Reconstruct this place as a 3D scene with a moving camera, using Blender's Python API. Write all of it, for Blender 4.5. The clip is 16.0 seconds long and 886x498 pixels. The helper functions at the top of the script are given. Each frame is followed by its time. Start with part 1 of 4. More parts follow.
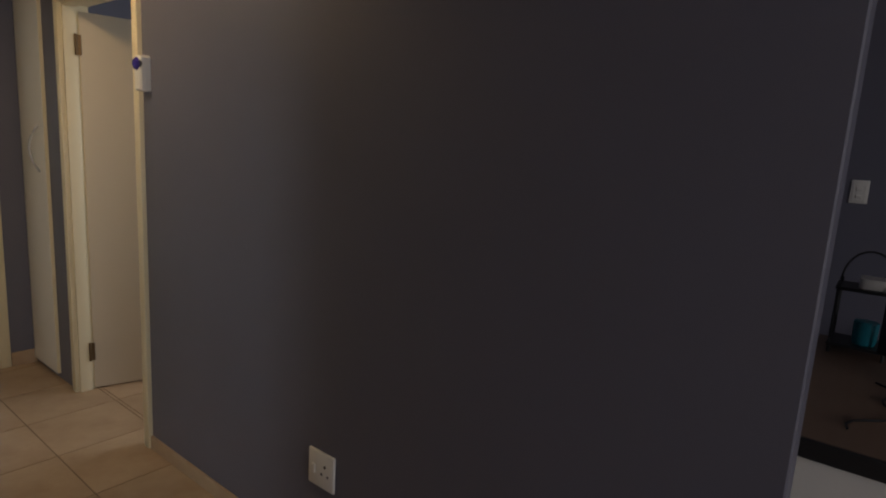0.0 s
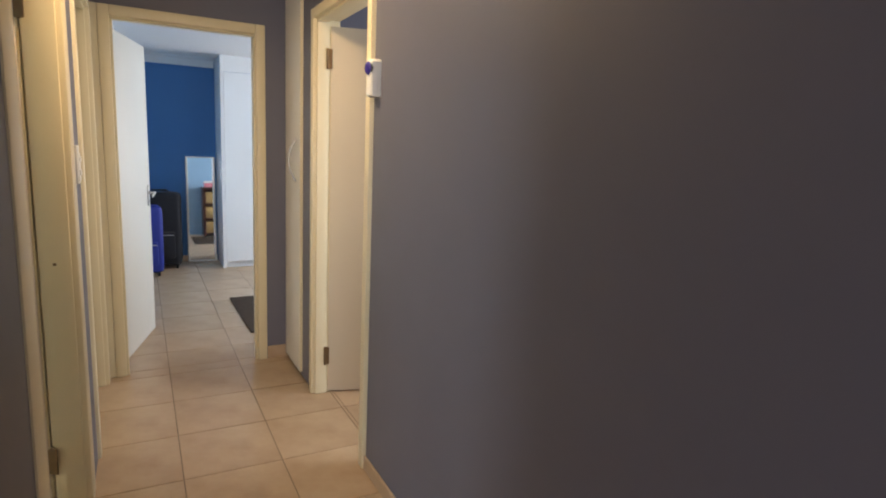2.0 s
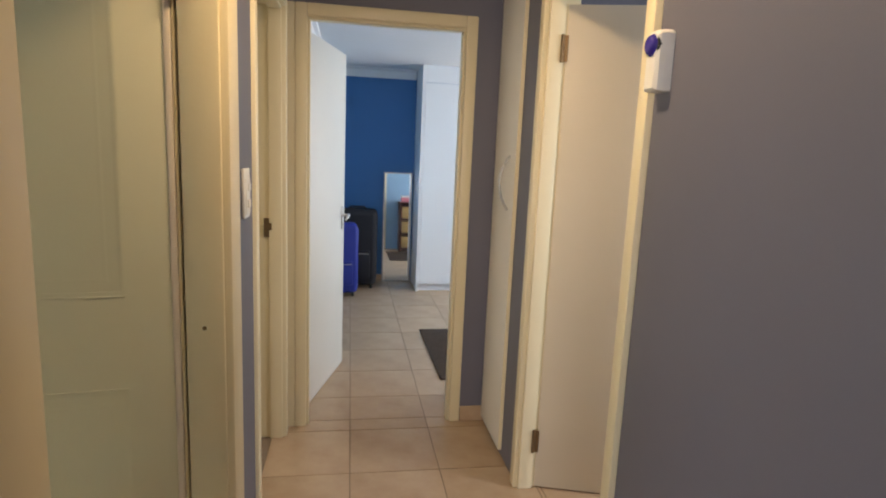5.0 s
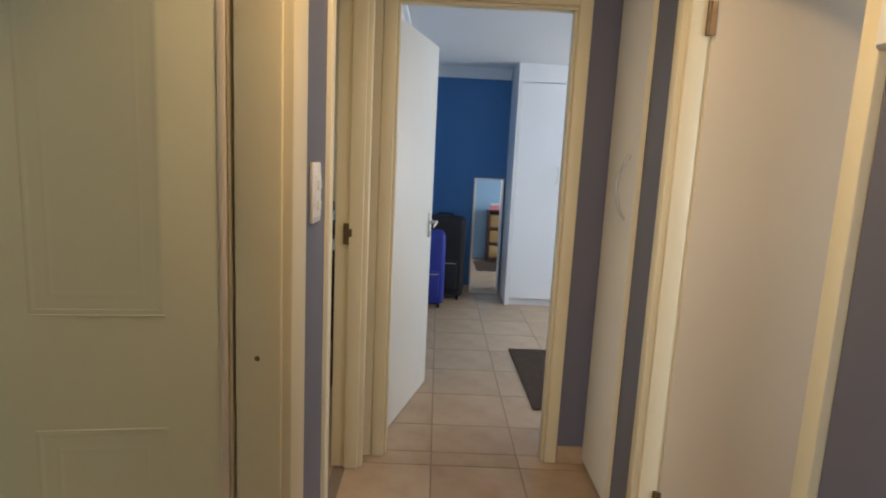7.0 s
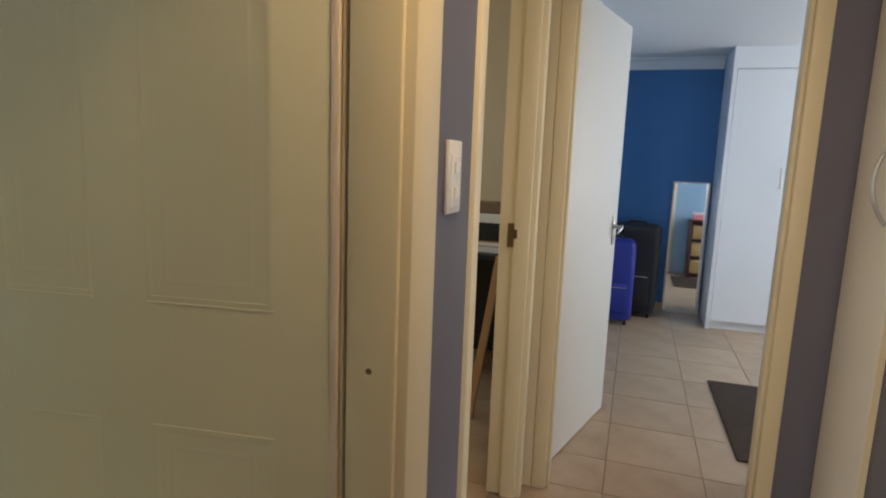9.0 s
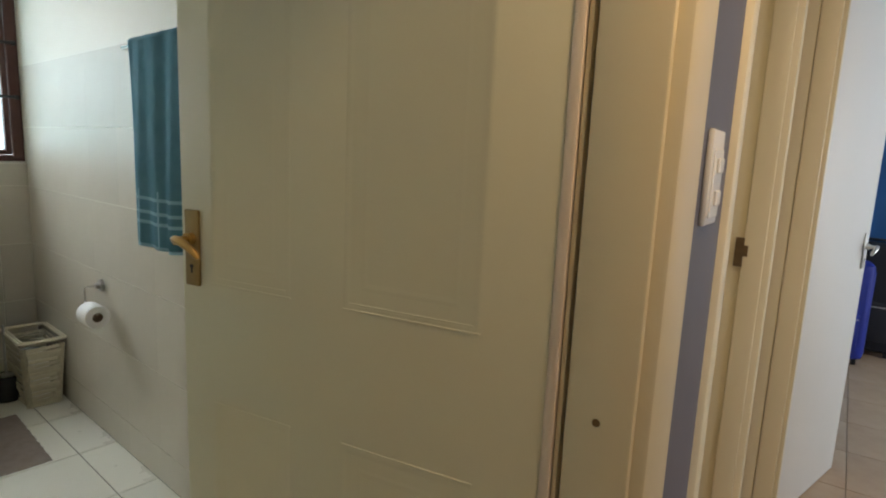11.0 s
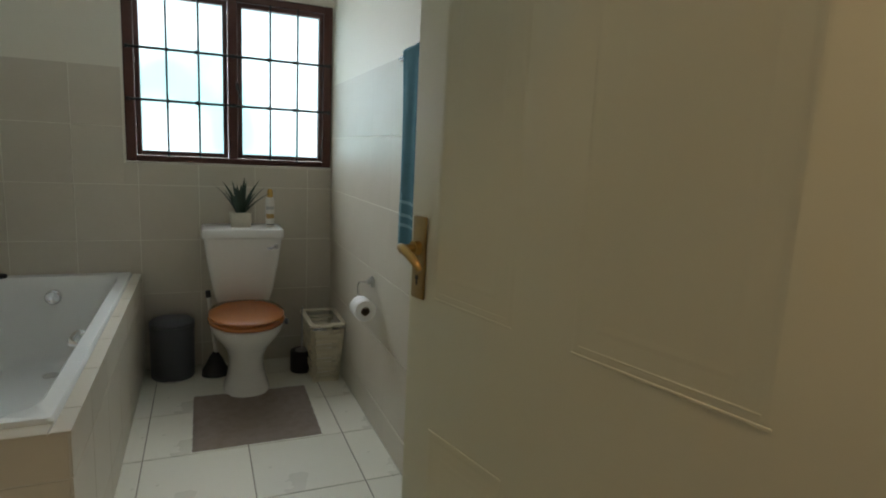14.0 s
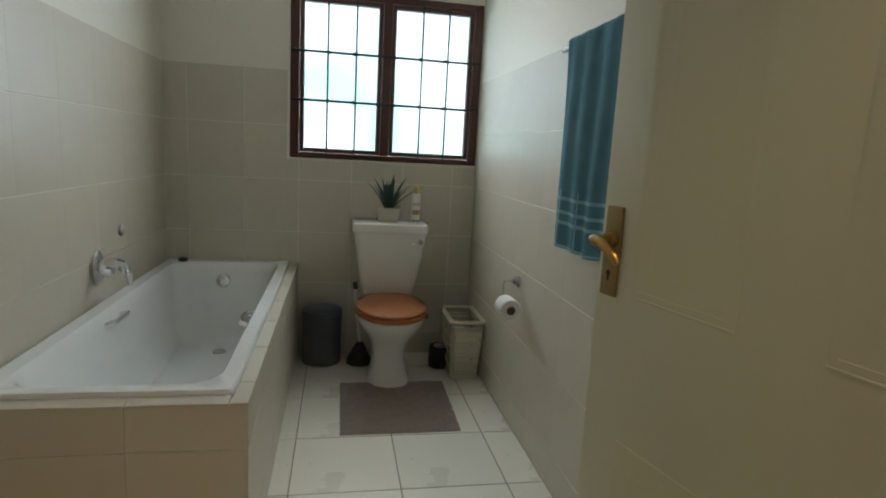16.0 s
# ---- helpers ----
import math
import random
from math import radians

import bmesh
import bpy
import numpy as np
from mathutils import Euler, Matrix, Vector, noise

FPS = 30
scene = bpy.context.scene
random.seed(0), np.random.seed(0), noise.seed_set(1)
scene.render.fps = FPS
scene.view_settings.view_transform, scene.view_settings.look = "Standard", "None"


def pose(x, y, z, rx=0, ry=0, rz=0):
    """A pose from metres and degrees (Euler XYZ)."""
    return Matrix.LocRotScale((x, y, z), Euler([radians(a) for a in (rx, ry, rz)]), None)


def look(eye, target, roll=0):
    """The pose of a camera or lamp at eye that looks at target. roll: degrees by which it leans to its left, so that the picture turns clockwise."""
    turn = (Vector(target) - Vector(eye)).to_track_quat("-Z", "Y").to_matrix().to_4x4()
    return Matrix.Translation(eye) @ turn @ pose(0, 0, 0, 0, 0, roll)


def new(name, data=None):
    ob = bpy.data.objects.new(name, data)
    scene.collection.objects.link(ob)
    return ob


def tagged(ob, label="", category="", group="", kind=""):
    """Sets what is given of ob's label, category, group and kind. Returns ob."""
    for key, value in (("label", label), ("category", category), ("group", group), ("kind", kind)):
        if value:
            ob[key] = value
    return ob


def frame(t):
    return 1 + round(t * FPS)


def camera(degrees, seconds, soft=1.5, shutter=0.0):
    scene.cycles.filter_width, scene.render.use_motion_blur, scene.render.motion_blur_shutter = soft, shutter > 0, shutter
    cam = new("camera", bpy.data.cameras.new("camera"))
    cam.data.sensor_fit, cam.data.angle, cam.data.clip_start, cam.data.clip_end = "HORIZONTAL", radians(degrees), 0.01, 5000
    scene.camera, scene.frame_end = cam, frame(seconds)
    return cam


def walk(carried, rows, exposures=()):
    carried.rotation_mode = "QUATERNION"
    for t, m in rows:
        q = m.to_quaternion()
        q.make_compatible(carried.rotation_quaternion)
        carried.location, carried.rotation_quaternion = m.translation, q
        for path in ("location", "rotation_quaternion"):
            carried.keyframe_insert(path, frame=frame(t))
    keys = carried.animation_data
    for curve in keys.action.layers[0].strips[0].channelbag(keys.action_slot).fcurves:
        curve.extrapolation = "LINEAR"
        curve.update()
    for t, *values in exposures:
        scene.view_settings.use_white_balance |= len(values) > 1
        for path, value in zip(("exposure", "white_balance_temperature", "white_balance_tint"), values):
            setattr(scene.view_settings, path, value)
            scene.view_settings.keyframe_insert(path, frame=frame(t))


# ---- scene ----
cam = camera(75.5, 16.0, soft=2.0)
PATH = [
    (0, (-0.547, 1.971, 1.432), (1.009, 3.181, 1.096), 3.4),
    (0.5, (-0.412, 2.028, 1.398), (0.984, 3.422, 1.073), 2.7),
    (1, (-0.301, 2.097, 1.413), (0.925, 3.642, 1.081), 2.6),
    (1.5, (-0.262, 2.171, 1.405), (0.799, 3.832, 1.068), 2.5),
    (2, (-0.241, 2.281, 1.411), (0.686, 4.02, 1.071), 2.6),
    (2.5, (-0.207, 2.446, 1.425), (0.631, 4.23, 1.085), 2.8),
    (3, (-0.212, 2.584, 1.426), (0.545, 4.404, 1.089), 2.7),
    (3.5, (-0.197, 2.704, 1.435), (0.454, 4.565, 1.102), 2.7),
    (4, (-0.145, 2.852, 1.447), (0.383, 4.752, 1.113), 2.6),
    (6.5, (-0.155, 3.412, 1.395), (-0.045, 5.384, 1.08), 2.7),
    (7, (-0.155, 3.488, 1.39), (-0.127, 5.463, 1.079), 2.8),
    (7.5, (-0.124, 3.572, 1.383), (-0.26, 5.543, 1.072), 2.8),
    (8, (-0.076, 3.647, 1.364), (-0.409, 5.594, 1.05), 2.5),
    (10.3, (-0.207, 3.868, 1.308), (-1.142, 5.609, 1.0), 2.5),
    (10.5, (-0.231, 3.875, 1.309), (-1.223, 5.583, 0.996), 2.6),
    (11, (-0.274, 3.91, 1.308), (-1.407, 5.528, 0.991), 2.6),
    (11.5, (-0.317, 3.969, 1.312), (-1.59, 5.478, 0.992), 2.5),
    (12, (-0.344, 4.023, 1.307), (-1.741, 5.419, 0.988), 2.5),
    (12.5, (-0.358, 4.061, 1.305), (-1.863, 5.338, 0.985), 2.6),
    (13, (-0.365, 4.095, 1.306), (-1.968, 5.247, 0.982), 2.6),
    (13.5, (-0.37, 4.101, 1.303), (-2.048, 5.141, 0.983), 2.7),
    (14, (-0.394, 4.093, 1.294), (-2.136, 5.022, 0.972), 2.8),
    (14.5, (-0.417, 4.071, 1.279), (-2.213, 4.892, 0.96), 3.0),
    (15, (-0.44, 4.049, 1.266), (-2.278, 4.771, 0.946), 3.1),
    (15.5, (-0.462, 4.032, 1.261), (-2.332, 4.662, 0.938), 3.2),
    (16, (-0.482, 4.011, 1.256), (-2.381, 4.543, 0.925), 3.1),
]

# exposure along the walk
EXPO = [(0.0, -0.5), (0.5, -0.1), (1.5, 0.65), (3.5, 0.92), (6.5, 0.52), (11.0, 0.45), (13.0, -0.08), (16.0, 0.0)]
walk(cam, [(t, look(eye, target, roll)) for t, eye, target, roll in PATH], EXPO)

# ---- world and light ----
world = bpy.data.worlds.new("sky")
scene.world = world
world.use_nodes = True
wn = world.node_tree
sky = wn.nodes.new("ShaderNodeTexSky")
sky.sky_type = "NISHITA"
sky.sun_disc = False
sky.sun_elevation = radians(48)
sky.sun_rotation = radians(200)
wn.nodes["Background"].inputs["Strength"].default_value = 0.10
wn.links.new(sky.outputs["Color"], wn.nodes["Background"].inputs["Color"])
sun = new("sun", bpy.data.lights.new("sun", "SUN"))
sun.data.energy, sun.data.angle, sun.data.color = 2.0, radians(0.6), (1.0, 0.95, 0.88)
sun.matrix_world = look((0, -20, 25), (-4, 0, 0))


def window_lamp(name, place, target, w, h, power, color):
    """Area lamp in a wall opening: a window's daylight, or added fill."""
    lamp = bpy.data.lights.new(name, "AREA")
    lamp.shape, lamp.size, lamp.size_y, lamp.energy, lamp.color = "RECTANGLE", w, h, power, color
    ob = new(name, lamp)
    ob.matrix_world = look(place, target)
    return ob


window_lamp("daylight_bathroom", (-4.239, 4.624, 1.70), (-0.254, 4.275, 1.70), 1.5, 1.3, 72, (0.87, 0.93, 1.0))
window_lamp("daylight_bedroom", (3.22, 7.8, 1.5), (0, 7.8, 1.5), 1.7, 1.3, 44, (0.92, 0.95, 1.0))
window_lamp("daylight_side_room", (3.02, 3.9, 1.55), (0, 4.6, 1.4), 1.2, 1.1, 34, (0.90, 0.93, 1.0))
# warm fill added inside the study, where no window is known
window_lamp("study_fill", (-2.72, 6.3, 1.5), (0, 6.3, 1.4), 1.1, 1.0, 8, (1.0, 0.85, 0.62))
# unseen fill added behind the walk's start, brightens passage and desk
window_lamp("lounge_fill", (-1.2, -2.46, 1.5), (-1.2, 5, 1.5), 1.9, 1.25, 62, (0.95, 0.93, 1.0))


# the passage's ceiling lamp
hall_lamp = bpy.data.lights.new("hall_lamp", "AREA")
hall_lamp.shape, hall_lamp.size, hall_lamp.energy, hall_lamp.color = "DISK", 0.24, 9, (1.0, 0.70, 0.40)
new("hall_lamp", hall_lamp).matrix_world = look((0.0, 4.5, 2.345), (0.0, 4.501, 0))

# ---- materials ----
def material(name, color, rough=0.6, metal=0.0, second=None, scale=6.0, fine=120.0, bump=0.05, amount=0.5, spec=0.5, random_tint=0.0, island=False, coat=0.0, stretch=(1, 1, 1)):
    m = bpy.data.materials.new(name)
    m.use_nodes = True
    t = m.node_tree
    n, l = t.nodes, t.links
    b = n["Principled BSDF"]
    b.inputs["Roughness"].default_value = rough
    b.inputs["Metallic"].default_value = metal
    b.inputs["Specular IOR Level"].default_value = spec
    b.inputs["Coat Weight"].default_value = coat
    second = second or tuple(c * 0.86 for c in color)
    tc = n.new("ShaderNodeTexCoord")
    mp = n.new("ShaderNodeMapping")
    mp.inputs["Scale"].default_value = stretch
    l.new(tc.outputs["Object"], mp.inputs["Vector"])
    a = n.new("ShaderNodeTexNoise")
    a.inputs["Scale"].default_value, a.inputs["Detail"].default_value, a.inputs["Roughness"].default_value = scale, 5, 0.6
    f = n.new("ShaderNodeTexNoise")
    f.inputs["Scale"].default_value, f.inputs["Detail"].default_value = fine, 3
    for k in (a, f):
        l.new(mp.outputs["Vector"], k.inputs["Vector"])
    ramp = n.new("ShaderNodeMapRange")
    ramp.inputs["From Min"].default_value, ramp.inputs["From Max"].default_value = 0.5 - 0.3, 0.5 + 0.3
    l.new(a.outputs["Fac"], ramp.inputs["Value"])
    scl = n.new("ShaderNodeMath")
    scl.operation = "MULTIPLY"
    scl.inputs[1].default_value = amount
    l.new(ramp.outputs["Result"], scl.inputs[0])
    mix = n.new("ShaderNodeMix")
    mix.data_type = "RGBA"
    mix.inputs["A"].default_value, mix.inputs["B"].default_value = (*color, 1), (*second, 1)
    l.new(scl.outputs["Value"], mix.inputs["Factor"])
    out = mix.outputs["Result"]
    if random_tint:
        hue = n.new("ShaderNodeHueSaturation")
        if island:
            src = n.new("ShaderNodeNewGeometry").outputs["Random Per Island"]
        else:
            src = n.new("ShaderNodeObjectInfo").outputs["Random"]
        r = n.new("ShaderNodeMapRange")
        r.inputs["To Min"].default_value, r.inputs["To Max"].default_value = 1 - random_tint, 1 + random_tint
        l.new(src, r.inputs["Value"])
        l.new(r.outputs["Result"], hue.inputs["Value"])
        l.new(out, hue.inputs["Color"])
        out = hue.outputs["Color"]
    l.new(out, b.inputs["Base Color"])
    rr = n.new("ShaderNodeMapRange")
    rr.inputs["To Min"].default_value, rr.inputs["To Max"].default_value = rough * 0.9, min(1, rough * 1.1)
    l.new(a.outputs["Fac"], rr.inputs["Value"])
    if rough > 0.05:
        l.new(rr.outputs["Result"], b.inputs["Roughness"])
    if bump:
        bp = n.new("ShaderNodeBump")
        bp.inputs["Strength"].default_value, bp.inputs["Distance"].default_value = bump, 0.01
        l.new(f.outputs["Fac"], bp.inputs["Height"])
        l.new(bp.outputs["Normal"], b.inputs["Normal"])
    return m


HALL_PAINT = material("hall_paint", (0.138, 0.138, 0.176), 0.55, second=(0.122, 0.121, 0.153), scale=2.2, fine=260, bump=0.03, amount=0.6)
CREAM = material("cream_gloss_paint", (0.74, 0.66, 0.45), 0.38, second=(0.69, 0.60, 0.39), scale=3, fine=60, bump=0.03)
LEAF_CREAM = material("cream_door_paint", (0.665, 0.65, 0.475), 0.46, second=(0.66, 0.62, 0.46), scale=2.5, fine=200, bump=0.02)
LEAF_WHITE = material("white_door_paint", (0.78, 0.75, 0.68), 0.42, second=(0.72, 0.70, 0.63), scale=2.5, fine=90, bump=0.03)
LIPPING = material("pinkish_lipping_paint", (0.70, 0.61, 0.50), 0.45, scale=3, fine=90, bump=0.03)
SIDE_LEAF = material("aged_cream_door_paint", (0.66, 0.59, 0.47), 0.42, second=(0.61, 0.54, 0.42), scale=2.5, fine=90, bump=0.03)
WARD_WHITE = material("wardrobe_white", (0.80, 0.81, 0.82), 0.4, second=(0.76, 0.77, 0.78), scale=2, fine=90, bump=0.01)
BLUE_PAINT = material("blue_bedroom_paint", (0.045, 0.17, 0.40), 0.6, second=(0.04, 0.15, 0.36), scale=3, fine=240, bump=0.06)
PALE_BLUE = material("pale_blue_paint", (0.30, 0.48, 0.66), 0.6, scale=3, fine=240, bump=0.06)
CEIL = material("ceiling_white", (0.80, 0.80, 0.80), 0.8, second=(0.75, 0.75, 0.75), scale=2, fine=150, bump=0.05)
BATH_PAINT = material("bathroom_wall_paint", (0.76, 0.73, 0.62), 0.6, second=(0.72, 0.69, 0.58), scale=2.5, fine=230, bump=0.06)
STUDY_PAINT = material("study_wall_paint", (0.60, 0.50, 0.34), 0.7, scale=2, fine=200)
FLOOR_TILE = material("floor_tile", (0.52, 0.40, 0.27), 0.36, second=(0.35, 0.23, 0.135), scale=4.2, fine=45, bump=0.012, amount=1.0, random_tint=0.06)
GROUT = material("grout", (0.22, 0.165, 0.115), 0.9, scale=20, fine=200, bump=0.2)
BATH_FLOOR_TILE = material("bathroom_floor_tile", (0.76, 0.73, 0.62), 0.28, second=(0.74, 0.71, 0.59), scale=1.2, fine=60, bump=0.003, random_tint=0.03, amount=0.3)
BATH_GROUT = material("bathroom_grout", (0.30, 0.26, 0.19), 0.9, scale=20, fine=200, bump=0.2)
WALL_TILE = material("wall_tile", (0.60, 0.55, 0.45), 0.36, second=(0.54, 0.49, 0.39), scale=5, fine=30, bump=0.012, random_tint=0.022, amount=0.7)
WALL_GROUT = material("pale_grout", (0.66, 0.63, 0.55), 0.8, scale=20, fine=200, bump=0.1)
WOOD_DARK = material("dark_red_wood", (0.085, 0.028, 0.018), 0.42, second=(0.05, 0.016, 0.011), scale=6, fine=70, bump=0.06, stretch=(1, 1, 8))
WOOD_SEAT = material("varnished_seat_wood", (0.42, 0.14, 0.035), 0.25, second=(0.28, 0.085, 0.02), scale=5, fine=60, bump=0.01, stretch=(3, 18, 3), coat=0.3)
WOOD_BROWN = material("brown_wood", (0.22, 0.10, 0.045), 0.5, second=(0.14, 0.06, 0.03), scale=5, fine=60, stretch=(8, 1, 1))
PORCELAIN = material("white_porcelain", (0.80, 0.79, 0.75), 0.12, second=(0.77, 0.76, 0.71), scale=2, fine=40, bump=0.004)
ENAMEL = material("bath_enamel", (0.82, 0.83, 0.81), 0.16, second=(0.79, 0.80, 0.77), scale=2, fine=40, bump=0.004)
CHROME = material("chrome", (0.75, 0.75, 0.76), 0.14, metal=1.0, scale=4, fine=80, bump=0.0)
STEEL = material("brushed_steel", (0.55, 0.54, 0.52), 0.35, metal=1.0, scale=8, fine=200, bump=0.02)
BRASS = material("worn_brass", (0.55, 0.36, 0.13), 0.3, metal=1.0, second=(0.40, 0.26, 0.10), scale=30, fine=200, bump=0.02)
BRASS_DULL = material("dull_brass_plate", (0.36, 0.27, 0.13), 0.42, metal=1.0, second=(0.25, 0.18, 0.09), scale=40, fine=200, bump=0.04)
HINGE = material("tarnished_hinge", (0.22, 0.15, 0.08), 0.45, metal=0.8, second=(0.10, 0.07, 0.04), scale=40, fine=200, bump=0.05)
BLACK_RUBBER = material("black_plastic", (0.012, 0.012, 0.013), 0.45, second=(0.02, 0.02, 0.02), scale=10, fine=120, bump=0.02)
GREY_PLASTIC = material("dark_grey_plastic", (0.085, 0.09, 0.105), 0.42, second=(0.07, 0.075, 0.085), scale=10, fine=150, bump=0.02)
WHITE_PLASTIC = material("white_plastic", (0.78, 0.76, 0.70), 0.35, scale=6, fine=100, bump=0.01)
VIOLET_LENS = material("violet_sensor_lens", (0.05, 0.03, 0.30), 0.12, second=(0.02, 0.015, 0.15), scale=30, fine=200, bump=0.01)
TOWEL = material("teal_towelling", (0.12, 0.255, 0.31), 0.95, second=(0.05, 0.17, 0.22), scale=14, fine=420, bump=0.6, spec=0.1)
TOWEL_BAND = material("pale_teal_band", (0.27, 0.46, 0.54), 0.9, scale=14, fine=420, bump=0.4, spec=0.1)
MAT = material("taupe_bath_mat", (0.38, 0.315, 0.265), 1.0, second=(0.27, 0.215, 0.175), scale=22, fine=330, bump=0.9, spec=0.05, amount=0.8)
RUG = material("dark_brown_rug", (0.105, 0.078, 0.062), 1.0, second=(0.035, 0.027, 0.022), scale=30, fine=300, bump=0.8, spec=0.05)
WICKER = material("white_wicker", (0.72, 0.66, 0.50), 0.6, second=(0.56, 0.49, 0.34), scale=60, fine=300, bump=0.2, random_tint=0.08, island=True)
TAN_WICKER = material("tan_wicker", (0.52, 0.34, 0.13), 0.7, second=(0.36, 0.22, 0.08), scale=40, fine=250, bump=0.5)
PAPER = material("toilet_paper", (0.82, 0.80, 0.77), 0.95, scale=20, fine=300, bump=0.2, spec=0.1)
CARD = material("brown_card", (0.25, 0.17, 0.10), 0.9)
LEAF_GREEN = material("aloe_leaf", (0.03, 0.062, 0.04), 0.5, second=(0.016, 0.036, 0.026), scale=30, fine=180, bump=0.1, random_tint=0.15)
POT = material("speckled_cream_pot", (0.62, 0.58, 0.47), 0.6, second=(0.45, 0.41, 0.32), scale=45, fine=200, bump=0.15)
SOIL = material("soil", (0.03, 0.02, 0.014), 1.0, scale=60, fine=200, bump=0.6)
GOLD = material("gold_cap", (0.65, 0.42, 0.12), 0.3, metal=0.6)
BLUE_FABRIC = material("blue_suitcase_fabric", (0.010, 0.022, 0.22), 0.6, second=(0.01, 0.025, 0.26), scale=20, fine=400, bump=0.15)
BLACK_FABRIC = material("black_bag_fabric", (0.010, 0.010, 0.014), 0.8, second=(0.016, 0.016, 0.02), scale=20, fine=400, bump=0.2)
PINK = material("pink_card", (0.75, 0.25, 0.28), 0.7)
TEAL_GLASS = material("teal_plastic", (0.02, 0.24, 0.30), 0.25)
MIRROR = material("mirror_silver", (0.90, 0.91, 0.92), 0.03, metal=1.0, bump=0.0, amount=0.05)
DESK_TOP = material("grey_brown_desk", (0.24, 0.16, 0.11), 0.5, second=(0.18, 0.12, 0.085), scale=4, fine=60, stretch=(1, 8, 1))
SCREEN = material("dark_screen", (0.012, 0.014, 0.02), 0.2)
TIMBER = material("bare_timber", (0.45, 0.24, 0.10), 0.6, scale=6, fine=60)


def frosted():
    m = bpy.data.materials.new("frosted_glass")
    m.use_nodes = True
    t = m.node_tree
    b = t.nodes["Principled BSDF"]
    # tint kept dark to hold down the brightness of the daylight behind
    b.inputs["Base Color"].default_value = (0.21, 0.27, 0.27, 1)
    b.inputs["Roughness"].default_value = 0.45
    b.inputs["Transmission Weight"].default_value = 1.0
    b.inputs["IOR"].default_value = 1.25
    light_patch = t.nodes.new("ShaderNodeTexNoise")
    light_patch.inputs["Scale"].default_value, light_patch.inputs["Detail"].default_value = 2.2, 1
    tc = t.nodes.new("ShaderNodeTexCoord")
    t.links.new(tc.outputs["Object"], light_patch.inputs["Vector"])
    ramp = t.nodes.new("ShaderNodeValToRGB")
    # teal and paler patches painted in for uneven daylight behind the glass
    ramp.color_ramp.elements[0].position, ramp.color_ramp.elements[0].color = 0.35, (0.085, 0.145, 0.14, 1)
    ramp.color_ramp.elements[1].position, ramp.color_ramp.elements[1].color = 0.65, (0.20, 0.235, 0.235, 1)
    t.links.new(light_patch.outputs["Fac"], ramp.inputs["Fac"])
    t.links.new(ramp.outputs["Color"], b.inputs["Base Color"])
    n = t.nodes.new("ShaderNodeTexNoise")
    n.inputs["Scale"].default_value = 160
    bp = t.nodes.new("ShaderNodeBump")
    bp.inputs["Strength"].default_value = 0.1
    t.links.new(n.outputs["Fac"], bp.inputs["Height"])
    t.links.new(bp.outputs["Normal"], b.inputs["Normal"])
    return m


FROST = frosted()


# ---- mesh helpers ----
def box(bm, x0, x1, y0, y1, z0, z1, bevel=0.0, seg=1):
    vs = [bm.verts.new((x, y, z)) for x in (x0, x1) for y in (y0, y1) for z in (z0, z1)]
    fs = [bm.faces.new([vs[i] for i in q]) for q in ((0, 1, 3, 2), (4, 6, 7, 5), (0, 4, 5, 1), (2, 3, 7, 6), (0, 2, 6, 4), (1, 5, 7, 3))]
    if bevel:
        es = list({e for f in fs for e in f.edges})
        bmesh.ops.bevel(bm, geom=es, offset=bevel, segments=seg, affect="EDGES", profile=0.5)
    return bm


def boxes(*specs, bevel=0.0, seg=1):
    bm = bmesh.new()
    for s in specs:
        box(bm, *s, bevel=bevel, seg=seg)
    return bm


def loft(bm, rings, cap_start=True, cap_end=True):
    """Skin closed rings of the same count."""
    rows = [[bm.verts.new(p) for p in r] for r in rings]
    k = len(rows[0])
    for a, b in zip(rows, rows[1:]):
        for i in range(k):
            bm.faces.new((a[i], a[(i + 1) % k], b[(i + 1) % k], b[i]))
    if cap_start:
        bm.faces.new(rows[0][::-1])
    if cap_end:
        bm.faces.new(rows[-1])
    return bm


def ring(cx, cy, z, rx, ry, k=32, power=2.0):
    """A superellipse at height z; a higher power is squarer."""
    out = []
    for i in range(k):
        a = 2 * math.pi * (i + 0.5) / k
        c, s = math.cos(a), math.sin(a)
        out.append((cx + rx * math.copysign(abs(c) ** (2 / power), c), cy + ry * math.copysign(abs(s) ** (2 / power), s), z))
    return out


def tube(bm, points, radius, k=10, cap=True):
    """A round bar along points."""
    pts = [Vector(p) for p in points]
    rings = []
    for i, p in enumerate(pts):
        d = (pts[min(i + 1, len(pts) - 1)] - pts[max(i - 1, 0)]).normalized()
        up = Vector((0, 0, 1)) if abs(d.z) < 0.9 else Vector((1, 0, 0))
        u = d.cross(up).normalized()
        v = d.cross(u)
        r = radius[i] if isinstance(radius, (list, tuple)) else radius
        rings.append([p + r * (math.cos(2 * math.pi * j / k) * u + math.sin(2 * math.pi * j / k) * v) for j in range(k)])
    return loft(bm, rings, cap, cap)


def mesh_of(name, bm, mat, smooth=False):
    bmesh.ops.recalc_face_normals(bm, faces=bm.faces)
    me = bpy.data.meshes.new(name)
    bm.to_mesh(me)
    bm.free()
    me.materials.append(mat)
    if smooth:
        for p in me.polygons:
            p.use_smooth = True
        me.set_sharp_from_angle(angle=radians(38))
    return me


def part(name, bm, mat, parent=None, label="", smooth=False):
    ob = new(name, mesh_of(name, bm, mat, smooth))
    if parent:
        ob.parent = parent
    if label:
        ob["label"] = label
    return ob


